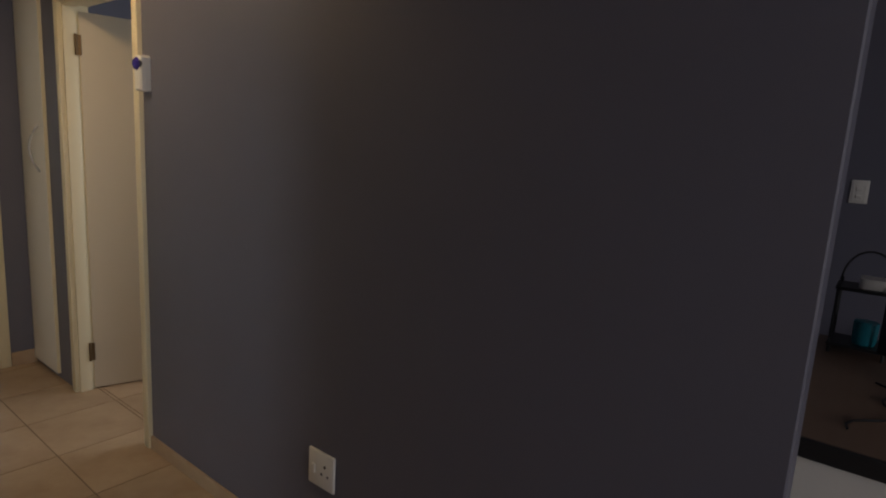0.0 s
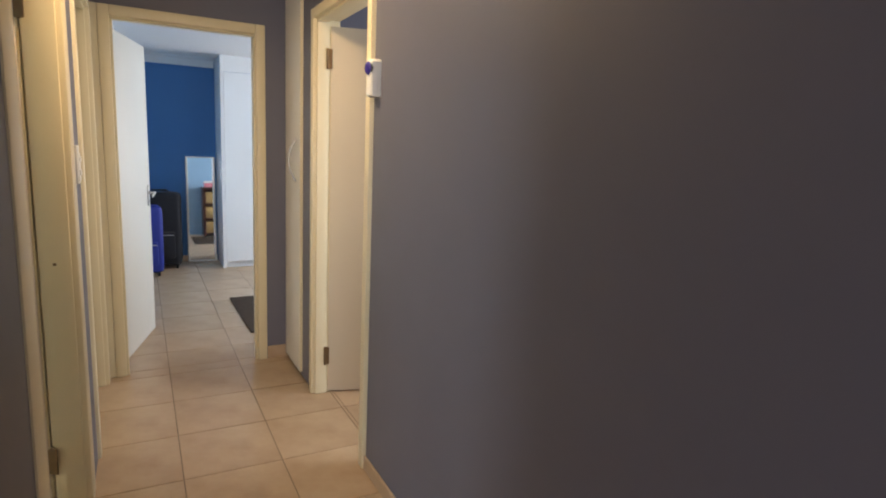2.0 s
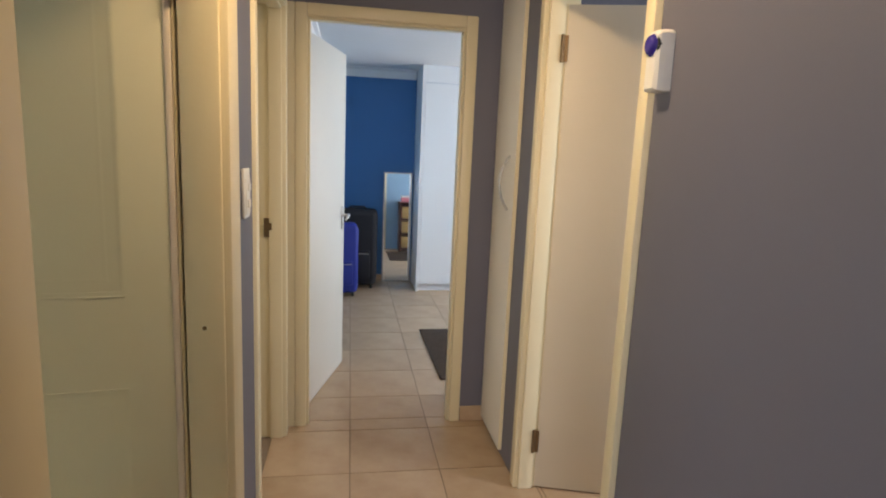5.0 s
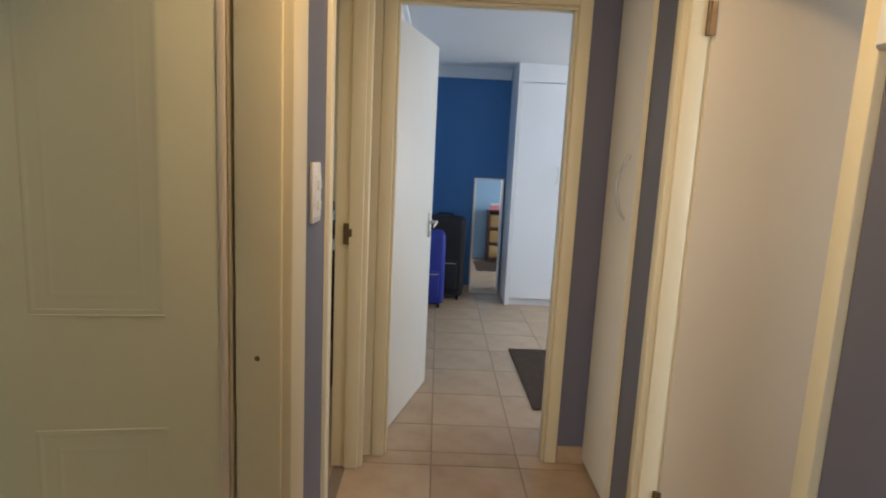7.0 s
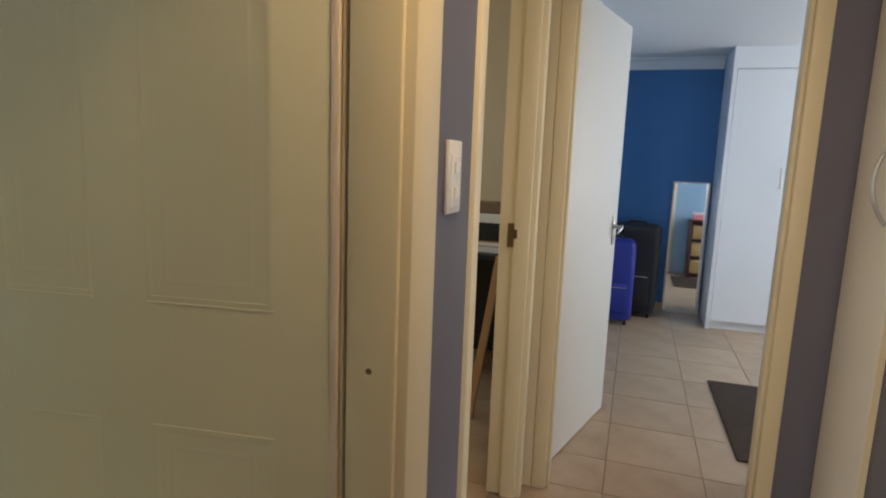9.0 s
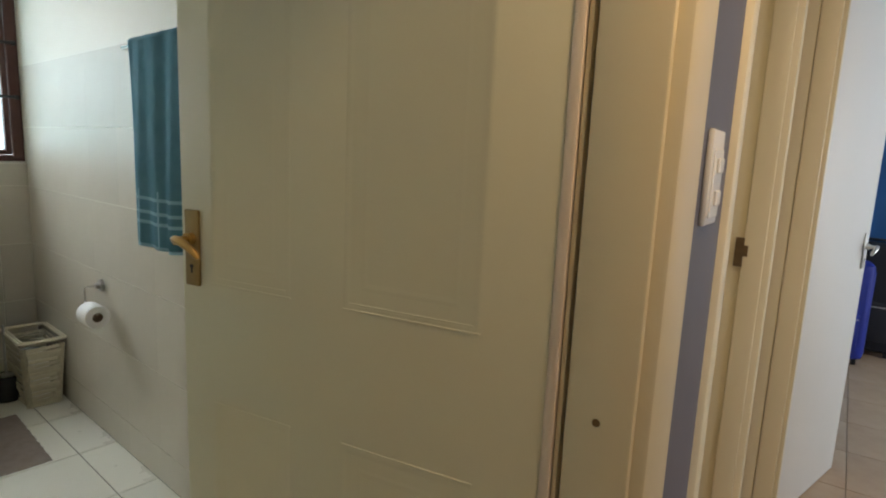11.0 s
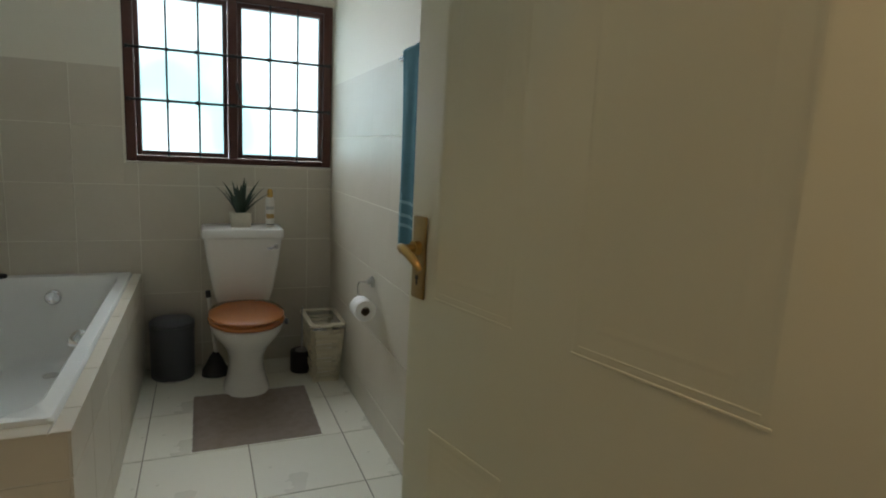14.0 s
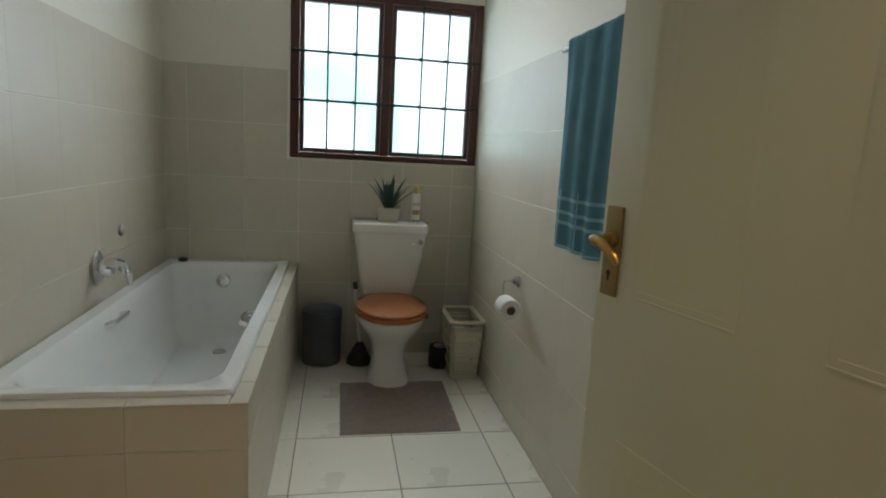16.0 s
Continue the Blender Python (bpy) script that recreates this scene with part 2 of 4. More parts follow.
def thing(name, label, category, m=None, group="", kind=""):
    ob = new(name)
    if m is not None:
        ob.matrix_world = m
    return tagged(ob, label, category, group, kind)


def structure(name, bm, mat, label, category="wall", smooth=False):
    return tagged(part(name, bm, mat, smooth=smooth), label, category, kind="structure")


def pieces(parent, name, cells, mat, thick, axis, front, bevel=0.001):
    """Tiles laid on a plane: cells are (u0, u1, v0, v1); axis is the plane's normal, front its outer face, thick signed back from it."""
    shared = {}
    for u0, u1, v0, v1 in cells:
        w, h = round(u1 - u0, 4), round(v1 - v0, 4)
        if (w, h) not in shared:
            a, b = (0, thick) if thick > 0 else (thick, 0)
            if axis == "z":
                bm = boxes((0, w, 0, h, a, b), bevel=bevel)
            elif axis == "y":
                bm = boxes((0, w, a, b, 0, h), bevel=bevel)
            else:
                bm = boxes((a, b, 0, w, 0, h), bevel=bevel)
            shared[w, h] = mesh_of(name, bm, mat)
        ob = new(name, shared[w, h])
        ob.location = {"z": (u0, v0, front), "y": (u0, front, v0), "x": (front, u0, v0)}[axis]
        ob.parent = parent


def cells(us, vs, gap, holes=(), gap_u=None):
    """The rectangles between the lines us and vs, drawn in by half the joint, less those inside a hole; a hole cuts those it crosses."""
    out = []
    gu = gap if gap_u is None else gap_u
    for u0, u1 in zip(us, us[1:]):
        for v0, v1 in zip(vs, vs[1:]):
            q = [(u0 + gu / 2, u1 - gu / 2, v0 + gap / 2, v1 - gap / 2)]
            for a0, a1, b0, b1 in holes:
                nxt = []
                for c0, c1, d0, d1 in q:
                    if a1 <= c0 or a0 >= c1 or b1 <= d0 or b0 >= d1:
                        nxt.append((c0, c1, d0, d1))
                        continue
                    if c0 < a0:
                        nxt.append((c0, a0, d0, d1))
                    if c1 > a1:
                        nxt.append((a1, c1, d0, d1))
                    m0, m1 = max(c0, a0), min(c1, a1)
                    if d0 < b0:
                        nxt.append((m0, m1, d0, b0))
                    if d1 > b1:
                        nxt.append((m0, m1, b1, d1))
                q = nxt
            out += [c for c in q if c[1] - c[0] > 0.012 and c[3] - c[2] > 0.012]
    return out


def lines(start, stop, origin, pitch):
    """Joint lines between start and stop, on a grid through origin, ends included."""
    k = math.ceil((start - origin) / pitch + 1e-6)
    out = [start]
    while origin + k * pitch < stop - 1e-6:
        out.append(origin + k * pitch)
        k += 1
    return out + [stop]


# ---- the plan ----
XW, XE = -0.455, 0.595          # faces of the passage's two side walls
WT = 0.11                       # wall thickness
YE = 6.0                        # face of the wall at the passage's end
YB = 9.46                       # blue wall at the bedroom's far side
BX, BN, BS = -3.865, 4.84, 3.06  # bathroom: window wall, towel wall, tap wall
CEILING = 2.45

# ground and slabs
structure("ground", boxes((-60, 60, -60, 60, -0.4, -0.3)), GROUT, "bare earth ground around the house", "ground")
floor = structure("floor", boxes((-3.3, 3.15, -2.5, BS - WT, -0.2, -0.003), (XW - WT + 0.05, 3.15, BS - WT, YB + 0.1, -0.2, -0.003), (-2.8, XW - WT + 0.05, 5.2, 7.7, -0.2, -0.003), (-1.2, XW - WT + 0.05, 5.03, 5.2, -0.2, -0.003)), GROUT, "slab with dark grout under beige ceramic tiles", "floor")
bath_floor = structure("bathroom_floor", boxes((BX - 0.1, XW - WT + 0.045, BS - 0.1, BN + 0.1, -0.2, -0.0032)), BATH_GROUT, "slab with brown grout under cream tiles", "floor")

# passage side wall with the bathroom's and study's doorways; it goes on as the bedroom's side
BD0, BD1 = 3.60, 4.785          # bathroom door frame, outside
SD0, SD1 = 5.02, 5.935            # study door frame, outside
HEAD = 2.10
structure("wall_west", boxes(
    (XW - WT, XW, 2.62, BD0, 0, CEILING), (XW - WT, XW, BD1, SD0, 0, CEILING), (XW - WT, XW, SD1, YE + WT, 0, CEILING),
    (XW - WT, XW, BD0, BD1, HEAD, CEILING), (XW - WT, XW, SD0, SD1, HEAD, CEILING)), HALL_PAINT, "grey-blue painted passage wall with two doorways", "wall")
structure("wall_bedroom_west", boxes((XW - WT, XW - 0.02, YE + WT, YB, 0, CEILING)), PALE_BLUE, "pale blue painted bedroom side wall", "wall")
# passage wall with the side room's doorway
RD0, RD1 = 4.49, 5.395
structure("wall_east", boxes(
    (XE, XE + WT, 2.045, RD0, 0, CEILING), (XE, XE + WT, RD1, YE, 0, CEILING), (XE, XE + WT, RD0, RD1, HEAD, CEILING), bevel=0.004), HALL_PAINT, "grey-blue painted passage wall with a doorway", "wall")
# end wall with the bedroom doorway
ED0, ED1 = -0.412, 0.458
structure("wall_end", boxes(
    (XW, ED0, YE, YE + 0.06, 0, CEILING), (ED1, 3.15, YE, YE + 0.06, 0, CEILING), (ED0, ED1, YE, YE + 0.06, HEAD, CEILING)), HALL_PAINT, "grey-blue painted wall around the bedroom doorway", "wall")
structure("wall_end_bedroom_face", boxes(
    (XW, ED0, YE + 0.06, YE + WT, 0, CEILING), (ED1, 3.15, YE + 0.06, YE + WT, 0, CEILING), (ED0, ED1, YE + 0.06, YE + WT, HEAD, CEILING)), PALE_BLUE, "pale blue bedroom side of the doorway wall", "wall")
structure("wall_bedroom_north", boxes((XW - WT, 3.15, YB, YB + 0.12, 0, CEILING)), BLUE_PAINT, "deep blue painted bedroom wall", "wall")
structure("wall_bedroom_east", boxes((3.15, 3.27, YE, 6.9, 0, CEILING), (3.15, 3.27, 8.7, YB + 0.12, 0, CEILING), (3.15, 3.27, 6.9, 8.7, 0, 0.85), (3.15, 3.27, 6.9, 8.7, 2.15, CEILING)), PALE_BLUE, "pale blue bedroom wall with a window opening", "wall")
# lounge and side room
structure("wall_side_room_south", boxes((XE + WT, 3.0, 2.30, 2.41, 0, CEILING)), HALL_PAINT, "grey-blue painted partition wall", "wall")
structure("wall_far_east", boxes((2.95, 3.07, -2.5, 3.3, 0, CEILING), (2.95, 3.07, 4.5, YE, 0, CEILING), (2.95, 3.07, 3.3, 4.5, 0, 0.95), (2.95, 3.07, 3.3, 4.5, 2.15, CEILING)), HALL_PAINT, "grey-blue painted wall behind the desk", "wall")
structure("wall_lounge_south", boxes((-3.3, -2.2, -2.5, -2.38, 0, CEILING), (-0.2, 3.07, -2.5, -2.38, 0, CEILING), (-2.2, -0.2, -2.5, -2.38, 0, 0.85), (-2.2, -0.2, -2.5, -2.38, 2.15, CEILING)), HALL_PAINT, "unseen grey-blue lounge wall with an opening for the fill lamp", "wall")
structure("wall_lounge_west", boxes((-3.3, -3.18, -2.38, BS - WT, 0, CEILING)), HALL_PAINT, "grey-blue painted lounge wall", "wall")
structure("wall_lounge_north", boxes((-3.18, XW - WT, 2.62, 2.73, 0, CEILING)), HALL_PAINT, "grey-blue painted lounge wall", "wall")
# study
structure("wall_study", boxes((-2.8, -2.68, 5.18, 5.75, 0, CEILING), (-2.8, -2.68, 6.85, 7.7, 0, CEILING), (-2.8, -2.68, 5.75, 6.85, 0, 0.95), (-2.8, -2.68, 5.75, 6.85, 2.05, CEILING), (-2.68, XW - WT, 7.58, 7.7, 0, CEILING)), STUDY_PAINT, "warm beige painted study walls", "wall")
# bathroom
WY0, WY1, WZ0, WZ1 = 3.735, 4.835, 1.185, 2.115
wall_window = structure("wall_bathroom_window", boxes((BX - 0.16, BX, BS - 0.1, WY0, 0, CEILING), (BX - 0.16, BX, WY1, BN + 0.1, 0, CEILING), (BX - 0.16, BX, WY0, WY1, 0, WZ0), (BX - 0.16, BX, WY0, WY1, WZ1, CEILING)), BATH_PAINT, "cream painted bathroom wall, tiled low down, with a window", "wall")
wall_towel = structure("wall_bathroom_north", boxes((BX, XW - WT, BN, BN + WT, 0, CEILING)), BATH_PAINT, "cream painted bathroom wall tiled to head height", "wall")
wall_tap = structure("wall_bathroom_south", boxes((BX, XW - WT, BS - WT, BS, 0, CEILING)), BATH_PAINT, "cream painted bathroom wall tiled above the bath", "wall")
structure("wall_bathroom_east", boxes((XW - WT - 0.012, XW - WT - 0.002, BS, BD0 + 0.02, 0, CEILING)), BATH_PAINT, "cream painted bathroom wall beside the door", "wall")
structure("ceiling", boxes((-4.1, 3.3, -2.5, YE + WT, CEILING, CEILING + 0.1), (-2.8, XW - WT, YE + WT, 7.7, CEILING, CEILING + 0.1)), CEIL, "white painted ceiling", "ceiling")
structure("ceiling_bedroom", boxes((XW - WT, 3.27, YE + WT, YB, 2.30, CEILING + 0.1)), CEIL, "white painted bedroom ceiling", "ceiling")


def cornice(name, p0, p1, normal, z, size=0.095):
    """A coved moulding along a wall's top."""
    bm = bmesh.new()
    prof = [(0, 0), (0, -size), (0.012, -size), (0.022, -size * 0.8), (0.04, -size * 0.5), (size * 0.55, -size * 0.25), (size * 0.85, -size * 0.14), (size * 0.9, 0)]
    n = Vector(normal)
    rings = [[Vector(p) + n * a + Vector((0, 0, z + b)) for a, b in prof] for p in (p0, p1)]
    loft(bm, rings)
    return structure(name, bm, CEIL, "white coved plaster cornice", "trim")


cornice("trim_cornice", (XW, YB, 0), (0.54, YB, 0), (0, -1, 0), 2.30)
cornice("trim_cornice_side", (XW - 0.02, YE + WT, 0), (XW - 0.02, YB - 0.13, 0), (1, 0, 0), 2.30)


def skirting(name, spec):
    return structure(name, boxes(spec, bevel=0.003), FLOOR_TILE, "low beige tile skirting", "baseboard")


skirting("baseboard_east", (XE - 0.011, XE, 2.055, RD0 - 0.002, 0, 0.066))
skirting("baseboard_end", (ED1 + 0.002, XE - 0.002, YE - 0.011, YE, 0, 0.085))
skirting("baseboard_west", (XW, XW + 0.011, 2.63, BD0 - 0.002, 0, 0.066))
skirting("baseboard_bedroom", (XW, 0.54, YB - 0.011, YB, 0, 0.07))


def door_frame(name, m, width, depth, label, head=HEAD, face=0.05, proud=0.012, stop_at=None):
    """Painted jambs and head around an opening: local x along the wall, y into it; a rebate stop runs round inside."""
    ob = thing(name, label, "door frame", m, kind="structure")
    st = depth - 0.045 if stop_at is None else stop_at
    for side, (a, b, c) in (("jamb", (0, face, face + 0.013)), ("jamb", (width - face, width, width - face - 0.013))):
        bm = boxes((a, b, -proud, depth + proud, 0, head), bevel=0.006, seg=2)
        lo, hi = sorted((b if a == 0 else a, c))
        box(bm, lo - 0.001, hi, -proud + 0.02, st, 0, head - face - 0.013, bevel=0.004, seg=2)
        part(side, bm, CREAM, ob, smooth=True)
    bm = boxes((face, width - face, -proud, depth + proud, head - face, head), bevel=0.006, seg=2)
    box(bm, face, width - face, -proud + 0.02, st, head - face - 0.013, head - face + 0.001, bevel=0.004, seg=2)
    part("head", bm, CREAM, ob, smooth=True)
    return ob


# frames: turn 90 runs along +y with depth towards -x
f_bath = door_frame("door_frame_1", pose(XW, BD0, 0, rz=90), BD1 - BD0, WT, "cream gloss bathroom door frame", proud=0.006, stop_at=WT, face=0.124)
f_study = door_frame("door_frame_2", pose(XW, SD0, 0, rz=90), SD1 - SD0, WT, "cream gloss study door frame, chipped at the edges", proud=0.014)
f_side = door_frame("door_frame_3", pose(XE, RD1, 0, rz=-90), RD1 - RD0, WT, "cream gloss side room door frame", proud=0.018)
f_bed = door_frame("door_frame_4", pose(ED0, YE, 0), ED1 - ED0, WT, "cream gloss bedroom door frame", proud=0.014, face=0.056)
part("architrave", boxes((-0.042, -0.001, -0.008, -0.0005, 0, HEAD), bevel=0.002), CREAM, f_bed, "narrow cream filler strip")


def hinge(parent, place, turn=0):
    """A butt hinge: two leaves, knuckle and screws."""
    bm = boxes((-0.022, 0.022, -0.002, 0.002, -0.05, 0.05), bevel=0.0015)
    tube(bm, [(0, -0.006, -0.052), (0, -0.006, 0.052)], 0.0065, 10)
    for sx in (-0.013, 0.013):
        for sz in (-0.033, 0, 0.033):
            tube(bm, [(sx, -0.002, sz), (sx, -0.0035, sz)], 0.004, 8)
    ob = part("hinge", bm, HINGE, parent, "tarnished metal hinge", smooth=True)
    ob.matrix_local = pose(*place, rz=turn)
    return ob


def lever_handle(parent, place, turn, mirrored, plate_mat, lever_mat, h=0.15):
    """A lever on a long plate with a keyhole; local -y faces out of the door."""
    plate = part("handle_plate", boxes((-0.019, 0.019, -0.007, 0, -h * 0.62, h * 0.38), bevel=0.003, seg=2), plate_mat, parent, "worn metal handle plate", smooth=True)
    plate.matrix_local = pose(*place, rz=turn)
    s = -1 if mirrored else 1
    bm = bmesh.new()
    tube(bm, [(0, -0.004, 0), (0, -0.018, 0)], 0.013, 16)
    tube(bm, [(0, -0.016, 0), (0, -0.045, 0)], 0.008, 12)
    tube(bm, [(s * -0.006, -0.040, 0.002), (s * 0.008, -0.046, 0.003), (s * 0.026, -0.049, 0.0), (s * 0.042, -0.048, -0.008), (s * 0.054, -0.045, -0.018), (s * 0.06, -0.042, -0.028)], [0.0075, 0.0085, 0.008, 0.0075, 0.007, 0.005], 12)
    part("lever", bm, lever_mat, plate, "curved metal lever", smooth=True)
    # black disc and slot on the plate stand in for shade inside the keyhole
    bm = bmesh.new()
    tube(bm, [(0, -0.0068, -h * 0.36), (0, -0.0082, -h * 0.36)], 0.0045, 12)
    box(bm, -0.002, 0.002, -0.0082, -0.0068, -h * 0.36 - 0.013, -h * 0.36)
    part("keyhole", bm, BLACK_RUBBER, plate)
    return plate


def flush_leaf(name, m, width, label, mat, height=2.02, thick=0.04):
    """A plain flush door leaf; local x from the hinge edge, y through its thickness."""
    ob = thing(name, label, "door", m)
    part("leaf", boxes((0, width, 0, thick, 0.008, height), bevel=0.003, seg=2), mat, ob, smooth=True)
    return ob


def moulded_leaf(name, m, width, label, mat):
    """A pressed panel door: raised fields with double moulded edges stand in shallow sunk panels."""
    ob = thing(name, label, "door", m)
    part("leaf", boxes((0, width, -0.042, -0.002, 0.008, 2.025), bevel=0.003, seg=2), mat, ob, smooth=True)
    for x0, x1 in ((0.118, 0.372), (0.488, 0.684)):
        for z0, z1 in ((0.20, 0.80), (1.046, 1.93)):
            bm = bmesh.new()
            prof = [(0, 0.0019), (0.004, 0.0014), (0.008, 0.0014), (0.014, 0.0018), (0.036, 0.0018), (0.042, 0.0015), (0.050, 0.0018)]
            rings = [[(x0 + d, -y, z0 + d), (x1 - d, -y, z0 + d), (x1 - d, -y, z1 - d), (x0 + d, -y, z1 - d)] for d, y in prof]
            loft(bm, rings, False, True)
            # moulding edge built up with added ridges, standing in for its strong highlight
            zb = z0 if z0 > 1 else z1
            for dz, out in ((0.0, -0.0007), (0.011, -0.0012))[:2 if z0 > 1 else 1]:
                box(bm, x0 + dz, x1 - dz, -0.004, out, zb + dz - 0.002, zb + dz + 0.002, bevel=0.0008)
            part("panel", bm, mat, ob)
    return ob


# bathroom door, open nearly square into the bathroom; its face is local +y
bath_leaf = moulded_leaf("door_1", pose(-0.583, 4.642, 0, rz=188.5), 0.766, "cream pressed-panel bathroom door standing open", LEAF_CREAM)
part("edge_lipping", boxes((-0.004, 0.012, -0.043, 0.0005, 0.009, 2.024), bevel=0.003, seg=2), LIPPING, bath_leaf, "pinkish edge strip", smooth=True)
lever_handle(bath_leaf, (0.732, -0.002, 1.129), 180, False, BRASS_DULL, BRASS, h=0.15)
part("architrave", boxes((BD1 - BD0 - 0.134, BD1 - BD0 - 0.02, WT + 0.0065, WT + 0.0135, 0, HEAD), bevel=0.001), CREAM, f_bath)
hinge(f_bath, (BD1 - BD0 - 0.146, WT + 0.004, 0.22), 60)
hinge(f_bath, (BD1 - BD0 - 0.146, WT + 0.004, 1.82), 60)
screw = bmesh.new()
tube(screw, [(BD1 - BD0 - 0.136, 0.064, 0.955), (BD1 - BD0 - 0.1385, 0.064, 0.955)], 0.006, 8)
part("screw_hole", screw, HINGE, f_bath)

# bedroom door, open into the bedroom
bed_leaf = flush_leaf("door_2", pose(-0.392, 6.115, 0, rz=75.2), 0.82, "white flush bedroom door standing open", LEAF_WHITE)
lever_handle(bed_leaf, (0.765, -0.0005, 1.02), 0, True, STEEL, STEEL, h=0.15)
for hz in (0.205, 1.83):
    hinge(f_bed, (0.045, WT - 0.03, hz), 80)

# side room door, open into the side room; its face is local -y
side_leaf = flush_leaf("door_3", pose(0.672, 5.338, 0, rz=-17), 0.80, "cream flush door standing open beside a cupboard", SIDE_LEAF)
for hz in (0.225, 1.855):
    hinge(f_side, (0.062, 0.06, hz), 60)

# strike plate on the study frame
strike = part("strike_plate", boxes((-0.012, 0.012, -0.001, 0.0015, -0.045, 0.045), (-0.024, -0.01, -0.001, 0.0015, -0.012, 0.022), bevel=0.0006), HINGE, f_study, "tarnished strike plate")
strike.matrix_local = pose(SD1 - SD0 - 0.067, 0.075, 1.06, rz=90)

# tall cupboard in the passage wall
cup = thing("cupboard", "tall white passage cupboard door with a bow handle", "cupboard", pose(XE, 5.61, 0))
part("door", boxes((-0.019, -0.001, 0, 0.37, 0.035, 2.44), bevel=0.002), LEAF_WHITE, cup)
part("edging", boxes((-0.0185, -0.0015, -0.003, -0.0001, 0.036, 2.439)), CREAM, cup, "yellowed edge strip")
bm = bmesh.new()
tube(bm, [(-0.019 - 0.045 * math.sin(math.pi * i / 14) ** 0.8, 0.09, 1.19 + 0.25 * i / 14) for i in range(15)], 0.006, 10)
part("handle", bm, STEEL, cup, "brushed steel bow handle", smooth=True)


def switch_plate(name, m, w, h, label, rockers=((0.28, 0.5), (0.0, 0.24)), kind="light switch"):
    """A wall plate with rockers; local -y faces the room."""
    ob = thing(name, label, kind, m)
    part("plate", boxes((-w / 2, w / 2, -0.010, 0, -h / 2, h / 2), bevel=0.004, seg=2), WHITE_PLASTIC, ob, smooth=True)
    part("bezel", boxes((-w * 0.36, w * 0.36, -0.013, -0.0095, -h * 0.42, h * 0.30), bevel=0.0015), WHITE_PLASTIC, ob)
    for z in (0.12, -0.22):
        bm = boxes((-w * 0.17, w * 0.17, -0.018, -0.0125, h * (z - 0.07), h * (z + 0.09)), bevel=0.002)
        part("rocker", bm, WHITE_PLASTIC, ob)
    return ob


switch_plate("light_switch", pose(XW, 4.875, 1.295, rz=90), 0.085, 0.145, "white two-rocker light switch on the passage wall")
switch_plate("light_switch_far", pose(2.95, 2.115, 1.355, rz=-90), 0.075, 0.115, "cream light switch plate on the wall above the desk").name = "light_switch"

# low socket on the passage wall
sock = thing("wall_socket", "white square three-pin wall socket with a switch", "socket", pose(XE, 3.30, 0.388, rz=-90))
part("plate", boxes((-0.062, 0.062, -0.011, 0, -0.062, 0.062), bevel=0.004, seg=2), WHITE_PLASTIC, sock, smooth=True)
# raised black discs, for the shade inside the three pin holes
for x, z, r in ((0.02, 0.018, 0.0055), (0.005, -0.012, 0.0045), (0.035, -0.012, 0.0045)):
    bm = bmesh.new()
    tube(bm, [(x, -0.0105, z), (x, -0.0118, z)], r, 10)
    part("pin_hole", bm, BLACK_RUBBER, sock)
part("rocker", boxes((-0.042, -0.024, -0.016, -0.0105, -0.018, 0.014), bevel=0.002), WHITE_PLASTIC, sock)

# motion sensor by the side room's door
pir = thing("motion_sensor", "white motion sensor with a violet lens on the wall", "alarm sensor", pose(XE, 4.445, 1.672, rz=-90))
bm = bmesh.new()
loft(bm, [[(x * w, y, z) for x, z in ((-1, -0.07 * k), (1, -0.07 * k), (1, 0.062 * k), (0.55, 0.072 * k), (-0.55, 0.072 * k), (-1, 0.062 * k))] for w, y, k in ((0.029, 0, 1), (0.029, -0.02, 1), (0.027, -0.034, 0.97), (0.02, -0.042, 0.9))])
part("casing", bm, WHITE_PLASTIC, pir)
bm = bmesh.new()
loft(bm, [[(0.024 * math.cos(a) * r, -0.039 - d, 0.036 + 0.026 * math.sin(a) * r) for a in [2 * math.pi * i / 20 for i in range(20)]] for r, d in ((1.0, -0.012), (1.0, 0.004), (0.8, 0.012), (0.45, 0.016))])
part("lens", bm, VIOLET_LENS, pir, "glossy violet lens", smooth=True)
bm = bmesh.new()
loft(bm, [[(0.0275 * math.cos(a) * r, -0.0365 - d, 0.036 + 0.030 * math.sin(a) * r) for a in [2 * math.pi * i / 20 for i in range(20)]] for r, d in ((1.0, -0.012), (1.0, 0.0025), (0.9, 0.004))])
part("lens_surround", bm, BLACK_RUBBER, pir, smooth=True)
part("indicator", boxes((-0.004, 0.004, -0.0395, -0.036, -0.056, -0.048), bevel=0.001), GREY_PLASTIC, pir)

# ceiling lamp in the passage: a shallow dish on a rose
dish = thing("ceiling_light", "white dish ceiling light in the passage", "ceiling light", pose(0.0, 4.5, CEILING))
bm = bmesh.new()
loft(bm, [ring(0, 0, z, r, r, 28) for z, r in ((0, 0.06), (-0.025, 0.06), (-0.03, 0.12), (-0.05, 0.15), (-0.09, 0.155), (-0.09, 0.148), (-0.055, 0.142), (-0.04, 0.11))])
part("dish", bm, WHITE_PLASTIC, dish, smooth=True)

# ---- bathroom ----
# window: dark red wood, two casements with three by three frosted panes and steel bars
win = thing("window_1", "dark red wooden window with frosted panes and thin bars", "window", pose(BX, 0, 0), kind="structure")
fr = 0.052
x0, x1 = -0.075, 0.004
